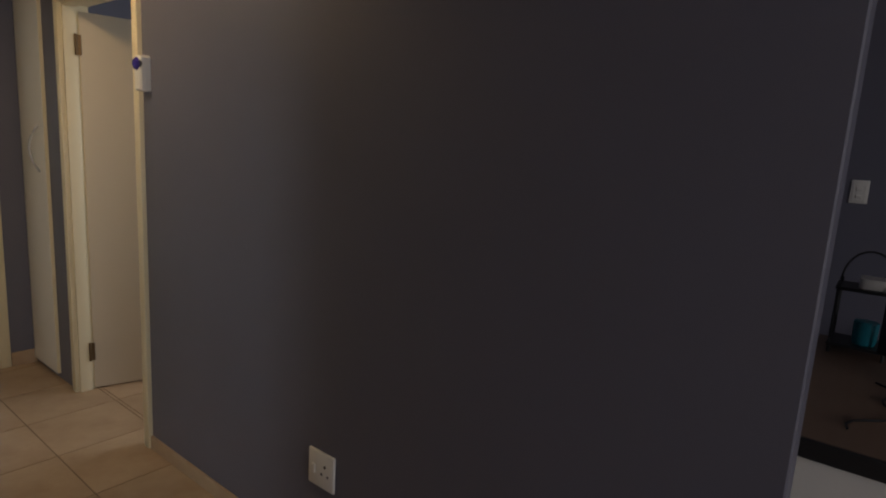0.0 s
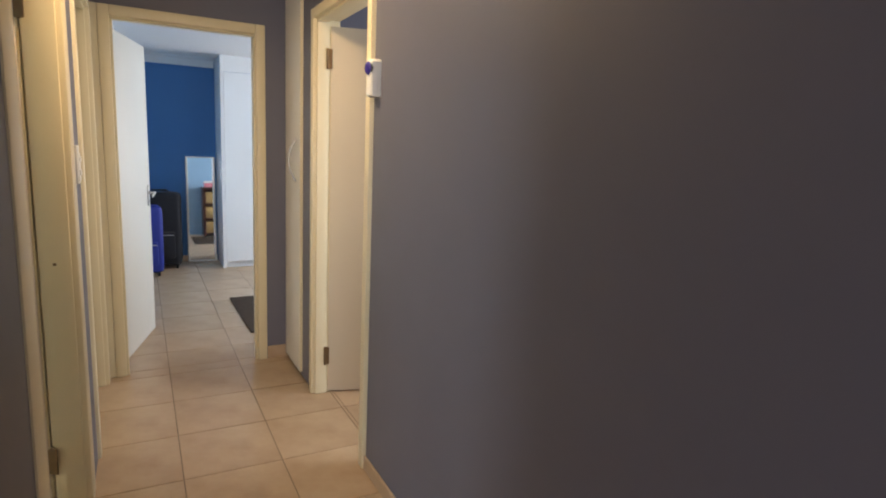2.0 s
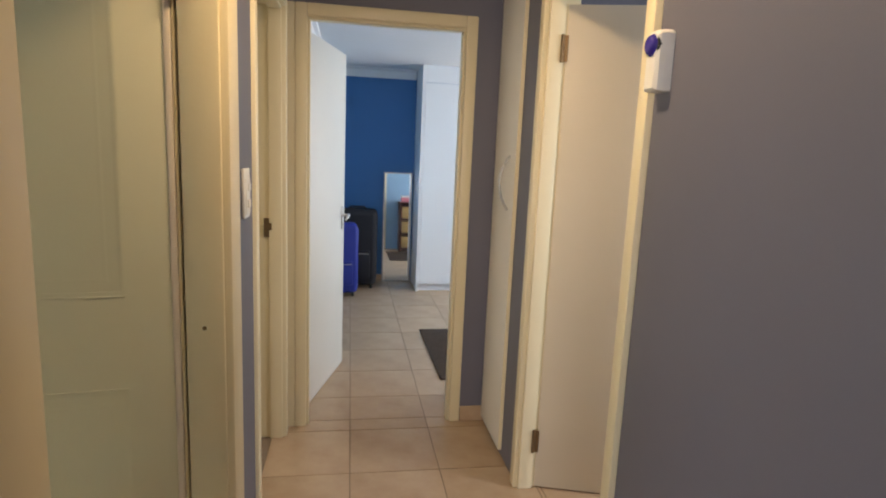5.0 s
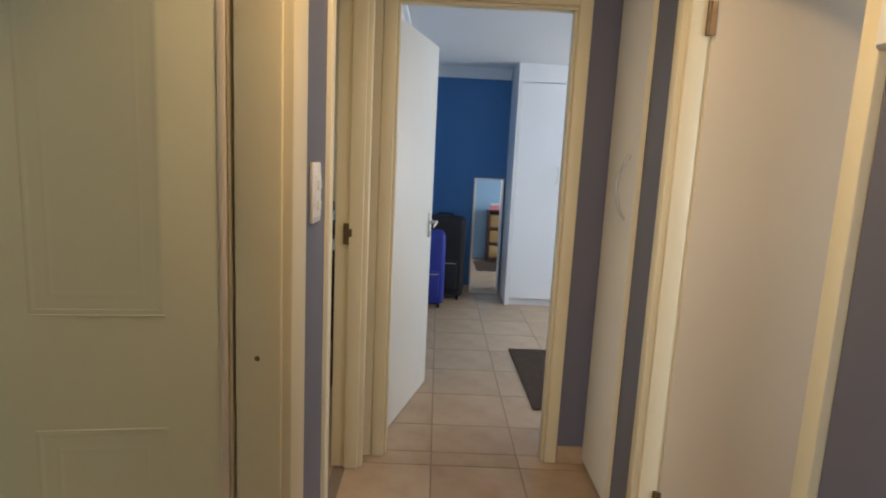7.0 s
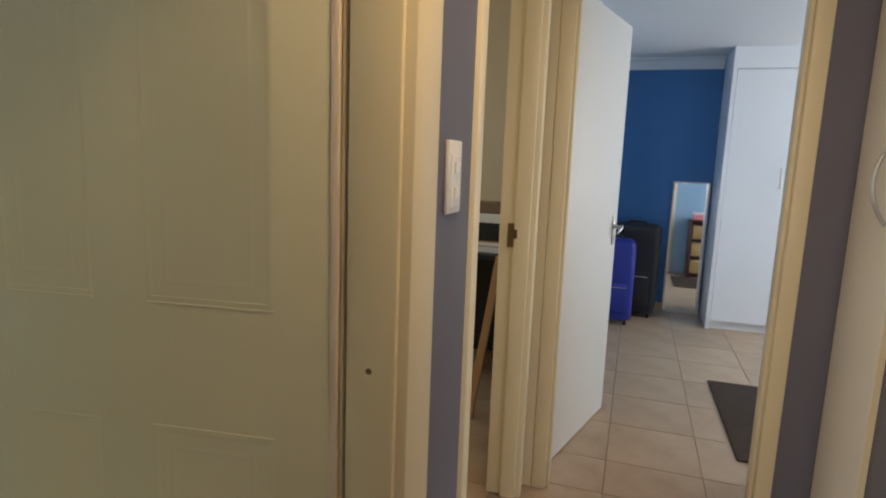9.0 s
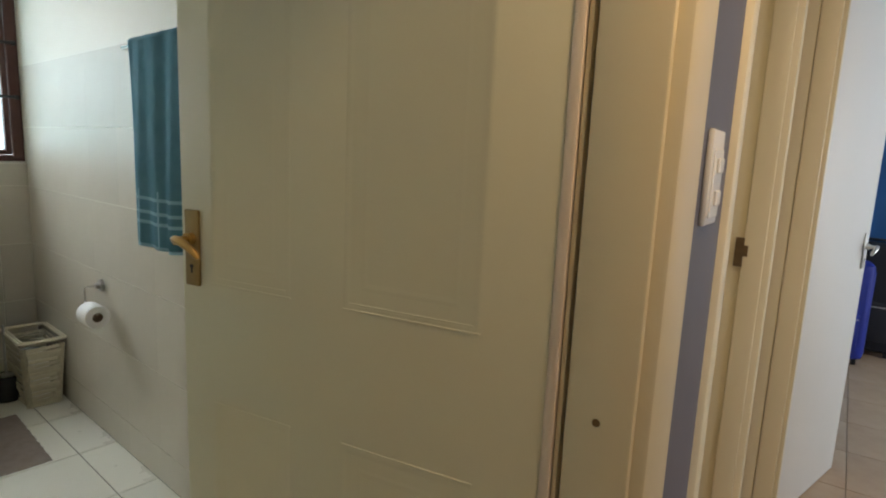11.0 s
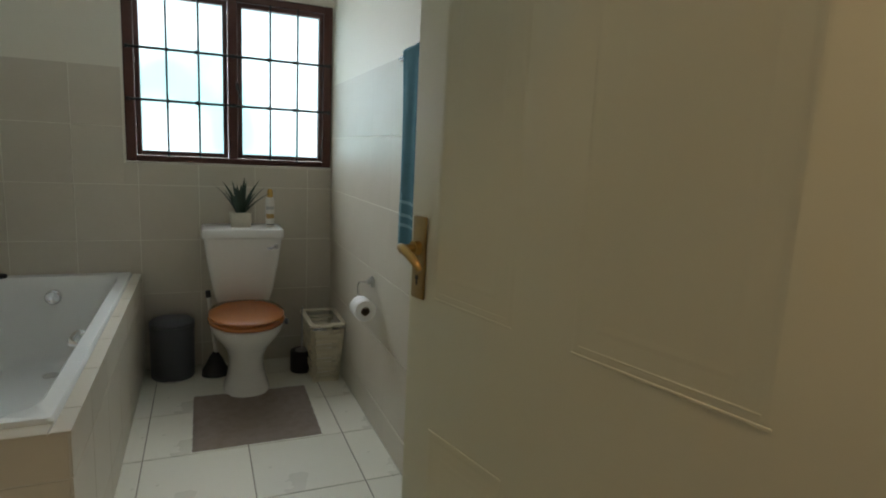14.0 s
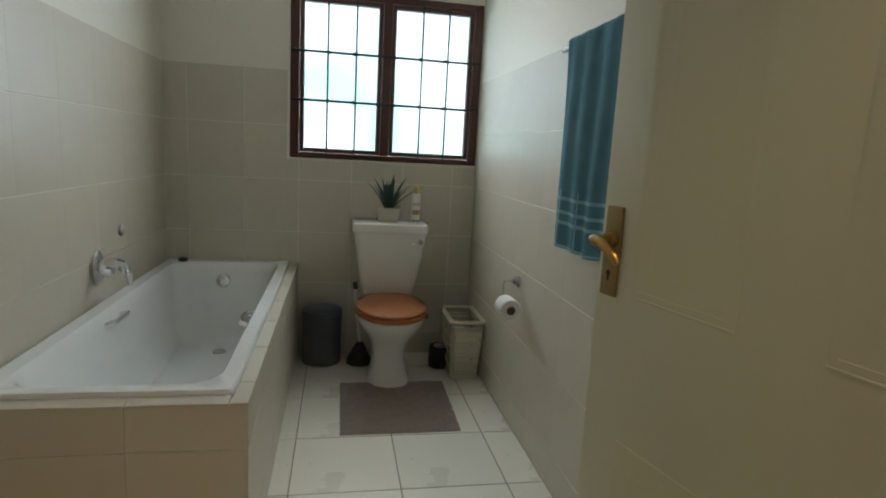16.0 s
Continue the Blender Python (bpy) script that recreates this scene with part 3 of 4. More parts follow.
bm = boxes((x0, x1, WY0 + 0.002, WY0 + fr, WZ0 + 0.002, WZ1 - 0.002), (x0, x1, WY1 - fr, WY1 - 0.002, WZ0 + 0.002, WZ1 - 0.002), (x0, x1, WY0 + fr, WY1 - fr, WZ0 + 0.002, WZ0 + 0.034), (x0, x1, WY0 + fr, WY1 - fr, WZ1 - 0.04, WZ1 - 0.002), (x0, x1, 4.252, 4.302, WZ0 + 0.034, WZ1 - 0.04), bevel=0.004)
part("window_frame", bm, WOOD_DARK, win)
for a, b in ((WY0 + fr + 0.002, 4.25), (4.304, WY1 - fr - 0.002)):
    z0, z1 = WZ0 + 0.036, WZ1 - 0.042
    s = 0.024
    bm = boxes((-0.06, -0.012, a, a + s, z0, z1), (-0.06, -0.012, b - s, b, z0, z1), (-0.06, -0.012, a + s, b - s, z0, z0 + s), (-0.06, -0.012, a + s, b - s, z1 - s, z1), bevel=0.003)
    sash = part("casement", bm, WOOD_DARK, win)
    ya, yb, za, zb = a + s, b - s, z0 + s, z1 - s
    pane = part("pane", boxes((-0.042, -0.038, ya - 0.004, yb + 0.004, za - 0.004, zb + 0.004)), FROST, sash, "frosted glass")
    pane.visible_shadow = False
    bm = bmesh.new()
    for i in ((0.315, 0.70) if a < 4 else (0.355, 0.71)):
        y = ya + (yb - ya) * i
        tube(bm, [(-0.002, y, z0 - 0.03), (-0.002, y, z1 + 0.03)], 0.006, 8)
    part("bar", bm, BLACK_RUBBER, win, "thin dark vertical bars")
bm = bmesh.new()
for i in (1, 2):
    z = WZ0 + 0.06 + (WZ1 - WZ0 - 0.126) * i / 3
    tube(bm, [(0.006, WY0 + 0.01, z), (0.006, WY1 - 0.01, z)], 0.0075, 8)
    for y in (WY0 + 0.02, 3.945, 4.09, 4.277, 4.47, 4.615, WY1 - 0.02):
        loft(bm, [ring(0.006, y, z + d, r, r, 8) for d, r in ((-0.011, 0.006), (-0.005, 0.012), (0.005, 0.012), (0.011, 0.006))])
part("bar", bm, BLACK_RUBBER, win, "dark horizontal bars with knots")
bm = boxes((0.0, 0.012, 4.292, 4.306, 1.60, 1.64), bevel=0.002)
tube(bm, [(0.012, 4.30, 1.63), (0.03, 4.304, 1.60), (0.028, 4.312, 1.55)], 0.006, 8)
part("catch", bm, BLACK_RUBBER, win, smooth=True)
structure("window_sill", boxes((BX - 0.07, BX + 0.004, WY0 + 0.002, WY1, WZ0 - 0.010, WZ0 + 0.001), bevel=0.003), WALL_GROUT, "white tile trim under the window", "window sill")


# bath in its tiled surround
TX0, TX1, TY0, TY1, TZ = BX, -1.93, BS, 3.795, 0.567
sur = structure("bath_surround", boxes((TX0, TX1 - 0.008, TY1 - 0.05, TY1 - 0.008, 0, TZ - 0.008), (TX1 - 0.06, TX1 - 0.008, TY0, TY1 - 0.05, 0, TZ - 0.008)), WALL_GROUT, "low wall boxing in the bath, cream tiled", "bath surround")


def rrect(x0, x1, y0, y1, r, z, k=6):
    out = []
    for cx, cy, a0 in ((x1 - r, y1 - r, 0), (x0 + r, y1 - r, 90), (x0 + r, y0 + r, 180), (x1 - r, y0 + r, 270)):
        for i in range(k + 1):
            a = radians(a0 + 90 * i / k)
            out.append((cx + r * math.cos(a), cy + r * math.sin(a), z))
    return out


tub = thing("bathtub", "white enamel built-in bathtub with chrome fittings", "bathtub", pose(0, 0, 0))
ox0, ox1, oy0, oy1 = BX + 0.012, TX1 - 0.062, BS + 0.01, TY1 - 0.052
bm = bmesh.new()
rings = [rrect(ox0, ox1, oy0, oy1, 0.012, TZ - 0.05), rrect(ox0, ox1, oy0, oy1, 0.012, TZ + 0.004), rrect(ox0 + 0.006, ox1 - 0.006, oy0 + 0.006, oy1 - 0.006, 0.014, TZ + 0.012),
         rrect(ox0 + 0.06, ox1 - 0.05, oy0 + 0.055, oy1 - 0.05, 0.10, TZ + 0.010), rrect(ox0 + 0.072, ox1 - 0.062, oy0 + 0.065, oy1 - 0.06, 0.11, TZ - 0.004),
         rrect(ox0 + 0.085, ox1 - 0.085, oy0 + 0.072, oy1 - 0.068, 0.115, TZ - 0.05), rrect(ox0 + 0.12, ox1 - 0.20, oy0 + 0.09, oy1 - 0.085, 0.13, TZ - 0.22),
         rrect(ox0 + 0.15, ox1 - 0.32, oy0 + 0.11, oy1 - 0.105, 0.14, TZ - 0.36), rrect(ox0 + 0.19, ox1 - 0.40, oy0 + 0.14, oy1 - 0.135, 0.13, TZ - 0.40), rrect(ox0 + 0.26, ox1 - 0.5, oy0 + 0.2, oy1 - 0.19, 0.1, TZ - 0.407)]
loft(bm, rings, False, True)
part("basin", bm, ENAMEL, tub, smooth=True)
bm = bmesh.new()
loft(bm, [[(ox0 + 0.10 + d, 3.39 + r * math.cos(a), 0.478 + r * math.sin(a)) for a in [2 * math.pi * i / 20 for i in range(20)]] for d, r in ((-0.02, 0.038), (0.012, 0.038), (0.018, 0.031), (0.014, 0.024))])
part("overflow", bm, CHROME, tub, "chrome overflow ring", smooth=True)
bm = bmesh.new()
loft(bm, [ring(-3.46, 3.42, z, r, r, 20) for z, r in ((TZ - 0.408, 0.034), (TZ - 0.401, 0.034), (TZ - 0.400, 0.026), (TZ - 0.405, 0.02))])
part("drain", bm, STEEL, tub, "dark plughole ring", smooth=True)


def grip(x, y, s):
    bm = bmesh.new()
    tube(bm, [(x - 0.075, y, 0.525), (x - 0.07, y + s * 0.03, 0.535), (x - 0.03, y + s * 0.036, 0.538), (x + 0.03, y + s * 0.036, 0.538), (x + 0.07, y + s * 0.03, 0.535), (x + 0.075, y, 0.525)], 0.011, 12)
    part("grip", bm, CHROME, tub, "chrome grip rail", smooth=True)


grip(-2.83, oy0 + 0.072, 1)
grip(-2.83, oy1 - 0.068, -1)
bm = bmesh.new()
loft(bm, [ring(-3.80, 3.165, z, r, r, 16) for z, r in ((TZ + 0.008, 0.022), (TZ + 0.018, 0.026), (TZ + 0.028, 0.022), (TZ + 0.032, 0.008))])
tagged(part("bath_plug", bm, BLACK_RUBBER, smooth=True), "black rubber bath plug lying on the bath's rim", "plug")
# mixer and a capped outlet on the wall
mix = thing("bath_mixer", "chrome bath mixer on the tiled wall", "tap", pose(-2.89, BS + 0.008, 0.725))
bm = bmesh.new()
loft(bm, [[(r * 0.9 * math.cos(a), y, r * 1.15 * math.sin(a)) for a in [2 * math.pi * i / 28 for i in range(28)]] for y, r in ((0, 0.062), (0.006, 0.062), (0.014, 0.05), (0.02, 0.032), (0.055, 0.029), (0.062, 0.022))])
part("body", bm, CHROME, mix, smooth=True)
bm = bmesh.new()
tube(bm, [(0, 0.04, 0.014), (0.0, 0.062, 0.02), (0.0, 0.092, 0.01), (0.0, 0.115, -0.022), (0.0, 0.124, -0.072)], [0.026, 0.025, 0.021, 0.016, 0.007], 16)
part("lever", bm, CHROME, mix, "curved chrome lever", smooth=True)
bm = bmesh.new()
loft(bm, [[(-3.17 + r * math.cos(a), BS + y, 0.84 + r * math.sin(a)) for a in [2 * math.pi * i / 20 for i in range(20)]] for y, r in ((0.0, 0.026), (0.012, 0.026), (0.018, 0.018), (0.019, 0.006))])
tagged(part("pipe_cap", bm, STEEL, smooth=True), "round grey metal cap on the tiled wall", "pipe cap")


def toilet(m):
    """Close-coupled toilet; local x points away from the wall, which is at x 0."""
    ob = thing("toilet", "white porcelain toilet with a varnished wooden seat", "toilet", m)
    bm = bmesh.new()
    loft(bm, [ring(cx, 0, z, rx, ry, 40, p) for z, cx, rx, ry, p in (
        (0, 0.38, 0.185, 0.118, 2.6), (0.02, 0.38, 0.182, 0.115, 2.6), (0.06, 0.375, 0.165, 0.10, 2.4), (0.14, 0.37, 0.152, 0.088, 2.2), (0.20, 0.375, 0.158, 0.092, 2.2),
        (0.26, 0.40, 0.185, 0.115, 2.1), (0.32, 0.425, 0.225, 0.155, 2.1), (0.36, 0.435, 0.245, 0.178, 2.1), (0.385, 0.438, 0.25, 0.184, 2.1), (0.395, 0.438, 0.244, 0.178, 2.1))])
    box(bm, 0.03, 0.25, -0.10, 0.10, 0.33, 0.395, bevel=0.02, seg=3)
    part("pan", bm, PORCELAIN, ob, smooth=True)
    bm = bmesh.new()
    loft(bm, [rrect(x0, x1, -w, w, 0.035, z) for z, x0, x1, w in ((0.40, 0.03, 0.19, 0.12), (0.44, 0.025, 0.225, 0.145), (0.50, 0.02, 0.245, 0.158), (0.65, 0.014, 0.262, 0.185), (0.80, 0.01, 0.275, 0.204))])
    part("cistern", bm, PORCELAIN, ob, smooth=True)
    bm = bmesh.new()
    loft(bm, [rrect(0.006 - d, 0.283 + d, -0.212 - d, 0.212 + d, 0.03, z) for z, d in ((0.797, -0.004), (0.802, 0.0), (0.838, 0.0), (0.846, -0.004), (0.849, -0.012))])
    part("cistern_lid", bm, PORCELAIN, ob, smooth=True)
    bm = bmesh.new()
    tube(bm, [(0.27, 0.165, 0.755), (0.29, 0.165, 0.755)], 0.014, 14)
    tube(bm, [(0.291, 0.168, 0.756), (0.298, 0.15, 0.75), (0.298, 0.12, 0.744)], [0.007, 0.007, 0.009], 10)
    part("flush_lever", bm, CHROME, ob, smooth=True)
    for nm, z0, z1, g in (("seat", 0.397, 0.420, 0.0), ("seat_lid", 0.423, 0.443, 0.004)):
        bm = bmesh.new()
        loft(bm, [ring(0.437, 0, z, 0.262 - g - d, 0.192 - g - d, 40, 2.15) for z, d in ((z0, 0.006), (z0 + 0.005, 0.0), (z1 - 0.006, 0.0), (z1 - 0.001, 0.006), (z1 + 0.004, 0.05), (z1 + 0.005, 0.12))])
        part(nm, bm, WOOD_SEAT, ob, "varnished orange-brown wood", smooth=True)
    for y in (-0.075, 0.075):
        bm = bmesh.new()
        tube(bm, [(0.20, y - 0.02, 0.418), (0.20, y + 0.02, 0.418)], 0.012, 12)
        part("seat_hinge", bm, CHROME, ob, smooth=True)
    bm = bmesh.new()
    tube(bm, [(0.36, 0.185, 0.36), (0.36, 0.215, 0.355), (0.33, 0.218, 0.33)], 0.011, 10)
    part("bolt_cap", bm, GREY_PLASTIC, ob, smooth=True)
    return ob


wc = toilet(pose(BX + 0.012, 4.312, 0))
WCX = BX + 0.012

# pedal bin
pbin = thing("pedal_bin", "dark grey plastic pedal bin on the floor", "bin", pose(-3.735, 3.94, 0))
bm = bmesh.new()
loft(bm, [ring(0, 0, z, r, r, 32) for z, r in ((0, 0.108), (0.008, 0.112), (0.272, 0.114), (0.277, 0.116), (0.297, 0.116))])
part("bucket", bm, GREY_PLASTIC, pbin, smooth=True)
bm = bmesh.new()
loft(bm, [ring(0, 0, z, r, r, 32) for z, r in ((0.299, 0.113), (0.303, 0.117), (0.317, 0.116), (0.330, 0.10), (0.336, 0.05))])
part("lid", bm, GREY_PLASTIC, pbin, smooth=True)
part("pedal", boxes((0.10, 0.145, -0.035, 0.03, 0.008, 0.022), bevel=0.006, seg=2), CHROME, pbin, "small shiny pedal", smooth=True)

# plunger
plu = thing("plunger", "black rubber plunger with a pale stick behind the toilet", "plunger", pose(-3.70, 4.165, 0))
bm = bmesh.new()
loft(bm, [ring(0.0, -0.005, z, rx, ry, 24) for z, rx, ry in ((0, 0.072, 0.075), (0.03, 0.070, 0.072), (0.06, 0.05, 0.052), (0.085, 0.04, 0.042), (0.11, 0.03, 0.028), (0.13, 0.015, 0.015))])
part("cup", bm, BLACK_RUBBER, plu, smooth=True)
bm = bmesh.new()
tube(bm, [(0, 0, 0.12), (-0.06, -0.035, 0.44)], 0.011, 12)
part("stick", bm, WHITE_PLASTIC, plu, "pale plastic stick", smooth=True)
bm = bmesh.new()
tube(bm, [(-0.06, -0.035, 0.435), (-0.066, -0.0385, 0.475)], [0.015, 0.013], 12)
part("grip", bm, BLACK_RUBBER, plu, smooth=True)

# toilet brush
tbr = thing("toilet_brush", "black toilet brush holder with a steel handle", "toilet brush", pose(-3.63, 4.632, 0))
bm = bmesh.new()
loft(bm, [ring(0, 0, z, r, r, 28) for z, r in ((0, 0.062), (0.006, 0.065), (0.12, 0.065), (0.126, 0.06), (0.126, 0.045), (0.10, 0.04))])
part("holder", bm, BLACK_RUBBER, tbr, smooth=True)
bm = bmesh.new()
loft(bm, [ring(0, 0, z, r, r, 20) for z, r in ((0.10, 0.035), (0.128, 0.036), (0.132, 0.02))])
tube(bm, [(0, 0, 0.12), (0, 0.002, 0.385)], 0.0055, 10)
part("handle", bm, STEEL, tbr, "thin steel handle", smooth=True)


def wicker_basket(m):
    """A tall tapered basket: woven rows pass in and out of upright stakes."""
    ob = thing("wicker_basket", "white woven wicker basket with rolls inside", "basket", m)
    rows, h = 15, 0.325
    bm = bmesh.new()
    for r in range(rows):
        z = 0.008 + r * (h - 0.01) / rows
        t = z / h
        hx, hy = 0.125 + 0.035 * t, 0.068 + 0.020 * t
        base = rrect(-hx, hx, -hy, hy, 0.02, z, 13)
        pts = []
        for i, p in enumerate(base):
            n = Vector((p[0] / hx, p[1] / hy, 0)).normalized()
            wob = 0.0085 * math.sin(math.pi * (i + r) * 0.5 + 0.4)
            pts.append(Vector(p) + n * wob)
        q = 5
        sec = [[p + Vector((p.x / hx, p.y / hy, 0)).normalized() * 0.0055 * math.cos(2 * math.pi * j / q) + Vector((0, 0, 0.0098 * math.sin(2 * math.pi * j / q))) for p in pts] for j in range(q)]
        rowv = [[bm.verts.new(p) for p in s] for s in sec]
        n = len(pts)
        for j in range(q):
            for i in range(n):
                bm.faces.new((rowv[j][i], rowv[j][(i + 1) % n], rowv[(j + 1) % q][(i + 1) % n], rowv[(j + 1) % q][i]))
    part("weave", bm, WICKER, ob, smooth=True)
    bm = bmesh.new()
    for d, zz in ((0.0, 0.0), (0.008, 0.004), (-0.007, 0.005)):
        pts = rrect(-0.162 - d, 0.162 + d, -0.09 - d, 0.09 + d, 0.022, h + zz, 6)
        pts = [(p[0], p[1], p[2] + 0.012 * math.cos(math.pi * p[0] / 0.32) ** 2 * -1 + 0.012) for p in pts]
        tube(bm, pts + pts[:2], 0.007, 6, False)
    part("rim", bm, WICKER, ob, smooth=True)
    part("base", boxes((-0.12, 0.12, -0.064, 0.064, 0.002, 0.01)), WICKER, ob)
    return ob


basket = wicker_basket(pose(-3.545, 4.736, 0, rz=0))
for i, (dx, dz) in enumerate(((-0.08, 0.0), (0.03, -0.01))):
    bm = bmesh.new()
    loft(bm, [ring(-3.545 + dx, 4.736, z + dz, r, r, 24) for z, r in ((0.012 + 0.01, 0.05), (0.23, 0.052), (0.235, 0.048), (0.235, 0.021), (0.20, 0.02))])
    tagged(part("spare_toilet_roll", bm, PAPER, smooth=True), "spare toilet roll inside the wicker basket", "toilet roll", "spare rolls")

# toilet roll holder and roll
hold = thing("toilet_roll_holder", "chrome toilet roll holder on the tiled wall", "holder", pose(-2.86, BN - 0.008, 0.70))
bm = bmesh.new()
tube(bm, [(0, 0, 0), (0, -0.012, 0)], 0.026, 18)
tube(bm, [(0, -0.01, 0), (0, -0.03, 0)], [0.014, 0.011], 14)
part("rose", bm, STEEL, hold, smooth=True)
bm = bmesh.new()
tube(bm, [(0, -0.03, 0), (0, -0.062, 0), (-0.004, -0.068, -0.008), (-0.006, -0.068, -0.08), (0.0, -0.068, -0.088), (0.13, -0.068, -0.090)], 0.0045, 8)
part("wire", bm, CHROME, hold, smooth=True)
bm = bmesh.new()
kk = 28
loft(bm, [[(-2.83 + x, BN - 0.076 + r * math.cos(2 * math.pi * i / kk), 0.597 + r * math.sin(2 * math.pi * i / kk)) for i in range(kk)] for x, r in ((0, 0.02), (0, 0.046), (0.004, 0.048), (0.098, 0.048), (0.102, 0.046), (0.102, 0.02), (0.0, 0.02))], False, False)
roll = tagged(part("toilet_roll", bm, PAPER, smooth=True), "white toilet roll hanging on its holder", "toilet roll")
bm = bmesh.new()
loft(bm, [[(-2.83 + x, BN - 0.076 + 0.0198 * math.cos(2 * math.pi * i / kk), 0.597 + 0.0198 * math.sin(2 * math.pi * i / kk)) for i in range(kk)] for x in (0.001, 0.101)], False, False)
part("core", bm, CARD, roll, "brown card core", smooth=True)


# towel rail and towel
rail = thing("towel_rail", "thin chrome towel rail on the wall", "towel rail", pose(0, BN, 1.635))
bm = bmesh.new()
tube(bm, [(-2.42, -0.055, 0), (-1.75, -0.055, 0)], 0.007, 12)
for x in (-2.42, -1.75):
    tube(bm, [(x, 0, 0), (x, -0.055, 0)], 0.009, 12)
part("rod", bm, CHROME, rail, smooth=True)


def towel_sheet(x0, x1, z0, z1, y, seed, amp):
    """Hanging cloth with soft folds that widen downwards."""
    bm = bmesh.new()
    nx, nz = 60, 60
    grid = []
    for j in range(nz + 1):
        t = j / nz
        row = []
        for i in range(nx + 1):
            u = i / nx
            fold = math.sin(u * 21 + seed + 0.6 * math.sin(t * 3)) * 0.6 + math.sin(u * 11 + 2 * seed + t) * 0.5
            xx = x0 + (x1 - x0) * u + 0.008 * math.sin(t * 5 + seed) + (u - 0.5) * -0.02 * t
            zz = z1 + (z0 - z1) * t - 0.012 * math.sin(u * 3.0) * t
            row.append(bm.verts.new((xx, y + amp * fold * (0.35 + 0.65 * t), zz)))
        grid.append(row)
    for j in range(nz):
        for i in range(nx):
            f = bm.faces.new((grid[j][i], grid[j][i + 1], grid[j + 1][i + 1], grid[j + 1][i]))
            t = (j + 0.5) / nz
            f.material_index = 1 if 0.745 < t < 0.765 or 0.81 < t < 0.83 or 0.865 < t < 0.885 or t > 0.975 or (t > 0.72 and i in (12, 30)) else 0
    return bm


towel = thing("towel", "teal towel with paler woven bands hanging on the rail", "towel", pose(0, 0, 0))
for nm, z0, yy, sd in (("front_fall", 0.975, BN - 0.085, 0.5), ("back_fall", 1.04, BN - 0.030, 1.9)):
    o = part(nm, towel_sheet(-2.305, -1.90, z0, 1.642, yy, sd, 0.015), TOWEL, towel, smooth=True)
    o.data.materials.append(TOWEL_BAND)
    sol = o.modifiers.new("thickness", "SOLIDIFY")
    sol.thickness, sol.offset = 0.008, 0
bm = bmesh.new()
loft(bm, [[(x, BN - 0.055 + 0.030 * math.cos(a) * (1 + 0.1 * math.sin(x * 60)), 1.638 + 0.018 * math.sin(a)) for a in [math.pi * i / 8 for i in range(9)]] + [(x, BN - 0.055 + 0.022 * math.cos(a), 1.636 + 0.011 * math.sin(a)) for a in [math.pi * (8 - i) / 8 for i in range(9)]] for x in np.linspace(-2.306, -1.897, 20)])
part("fold", bm, TOWEL, towel, smooth=True)

# bath mat
bm = bmesh.new()
gx, gy = 60, 60
vg = []
for i in range(gx + 1):
    vg.append([])
    for j in range(gy + 1):
        u, v = i / gx, j / gy
        e = min(u, 1 - u, v, 1 - v)
        zz = 0.010 * min(1, e * 14) + 0.0045 * noise.noise(Vector((u * 30, v * 30, 0))) + 0.003
        rag = 0.006 * noise.noise(Vector((u * 22, v * 22, 3.0))) if e == 0 else 0
        vg[-1].append(bm.verts.new((-3.395 + 0.582 * u + rag, 4.048 + 0.562 * v + rag - 0.012 * u * (v > 0.5), max(0.001, zz) if e else 0.001)))
for i in range(gx):
    for j in range(gy):
        bm.faces.new((vg[i][j], vg[i + 1][j], vg[i + 1][j + 1], vg[i][j + 1]))
mat_ob = tagged(part("bath_mat", bm, MAT, smooth=True), "rumpled taupe bath mat before the toilet", "bath mat")

# plant and air freshener on the cistern
LID = 0.849
plant = thing("potted_plant", "spiky green aloe in a square cream pot on the cistern", "plant", pose(WCX + 0.15, 4.303, LID))
bm = bmesh.new()
loft(bm, [rrect(-w, w, -w, w, 0.006, z) for z, w in ((0, 0.050), (0.004, 0.052), (0.078, 0.056), (0.082, 0.055), (0.082, 0.047), (0.07, 0.046))], True, False)
part("pot", bm, POT, plant, smooth=True)
part("soil", boxes((-0.046, 0.046, -0.046, 0.046, 0.06, 0.071)), SOIL, plant)
rnd = random.Random(4)
for i in range(13):
    a = i * 2.399 + 0.3
    lean = 0.10 + 0.075 * (i % 4) + (0.25 if i in (3, 8) else 0)
    length = 0.235 - 0.012 * (i % 5) - 0.02 * (i % 3)
    d = Vector((math.cos(a), math.sin(a), 0))
    side = d.cross(Vector((0, 0, 1)))
    rings = []
    for s in range(9):
        t = s / 8
        c = d * (0.012 + length * math.sin(lean * 2.2) * t * (0.6 + 0.4 * t)) + Vector((0, 0, 0.068 + length * t * math.cos(lean) * (1 - 0.12 * t)))
        w = 0.0195 * (1 - t ** 1.7) * (0.75 + 0.9 * t * (1 - t)) + 0.0008
        rings.append([c + side * w, c + d * w * 0.55, c - side * w, c - d * w * 0.12])
    bm = bmesh.new()
    loft(bm, rings)
    part("leaf", bm, LEAF_GREEN, plant, smooth=True)
can = thing("air_freshener", "white air freshener can with a gold cap on the cistern", "spray can", pose(WCX + 0.17, 4.458, LID))
bm = bmesh.new()
loft(bm, [ring(0, 0, z, r, r, 22) for z, r in ((0, 0.022), (0.004, 0.024), (0.15, 0.024), (0.165, 0.019), (0.172, 0.016))])
part("can", bm, WHITE_PLASTIC, can, smooth=True)
bm = bmesh.new()
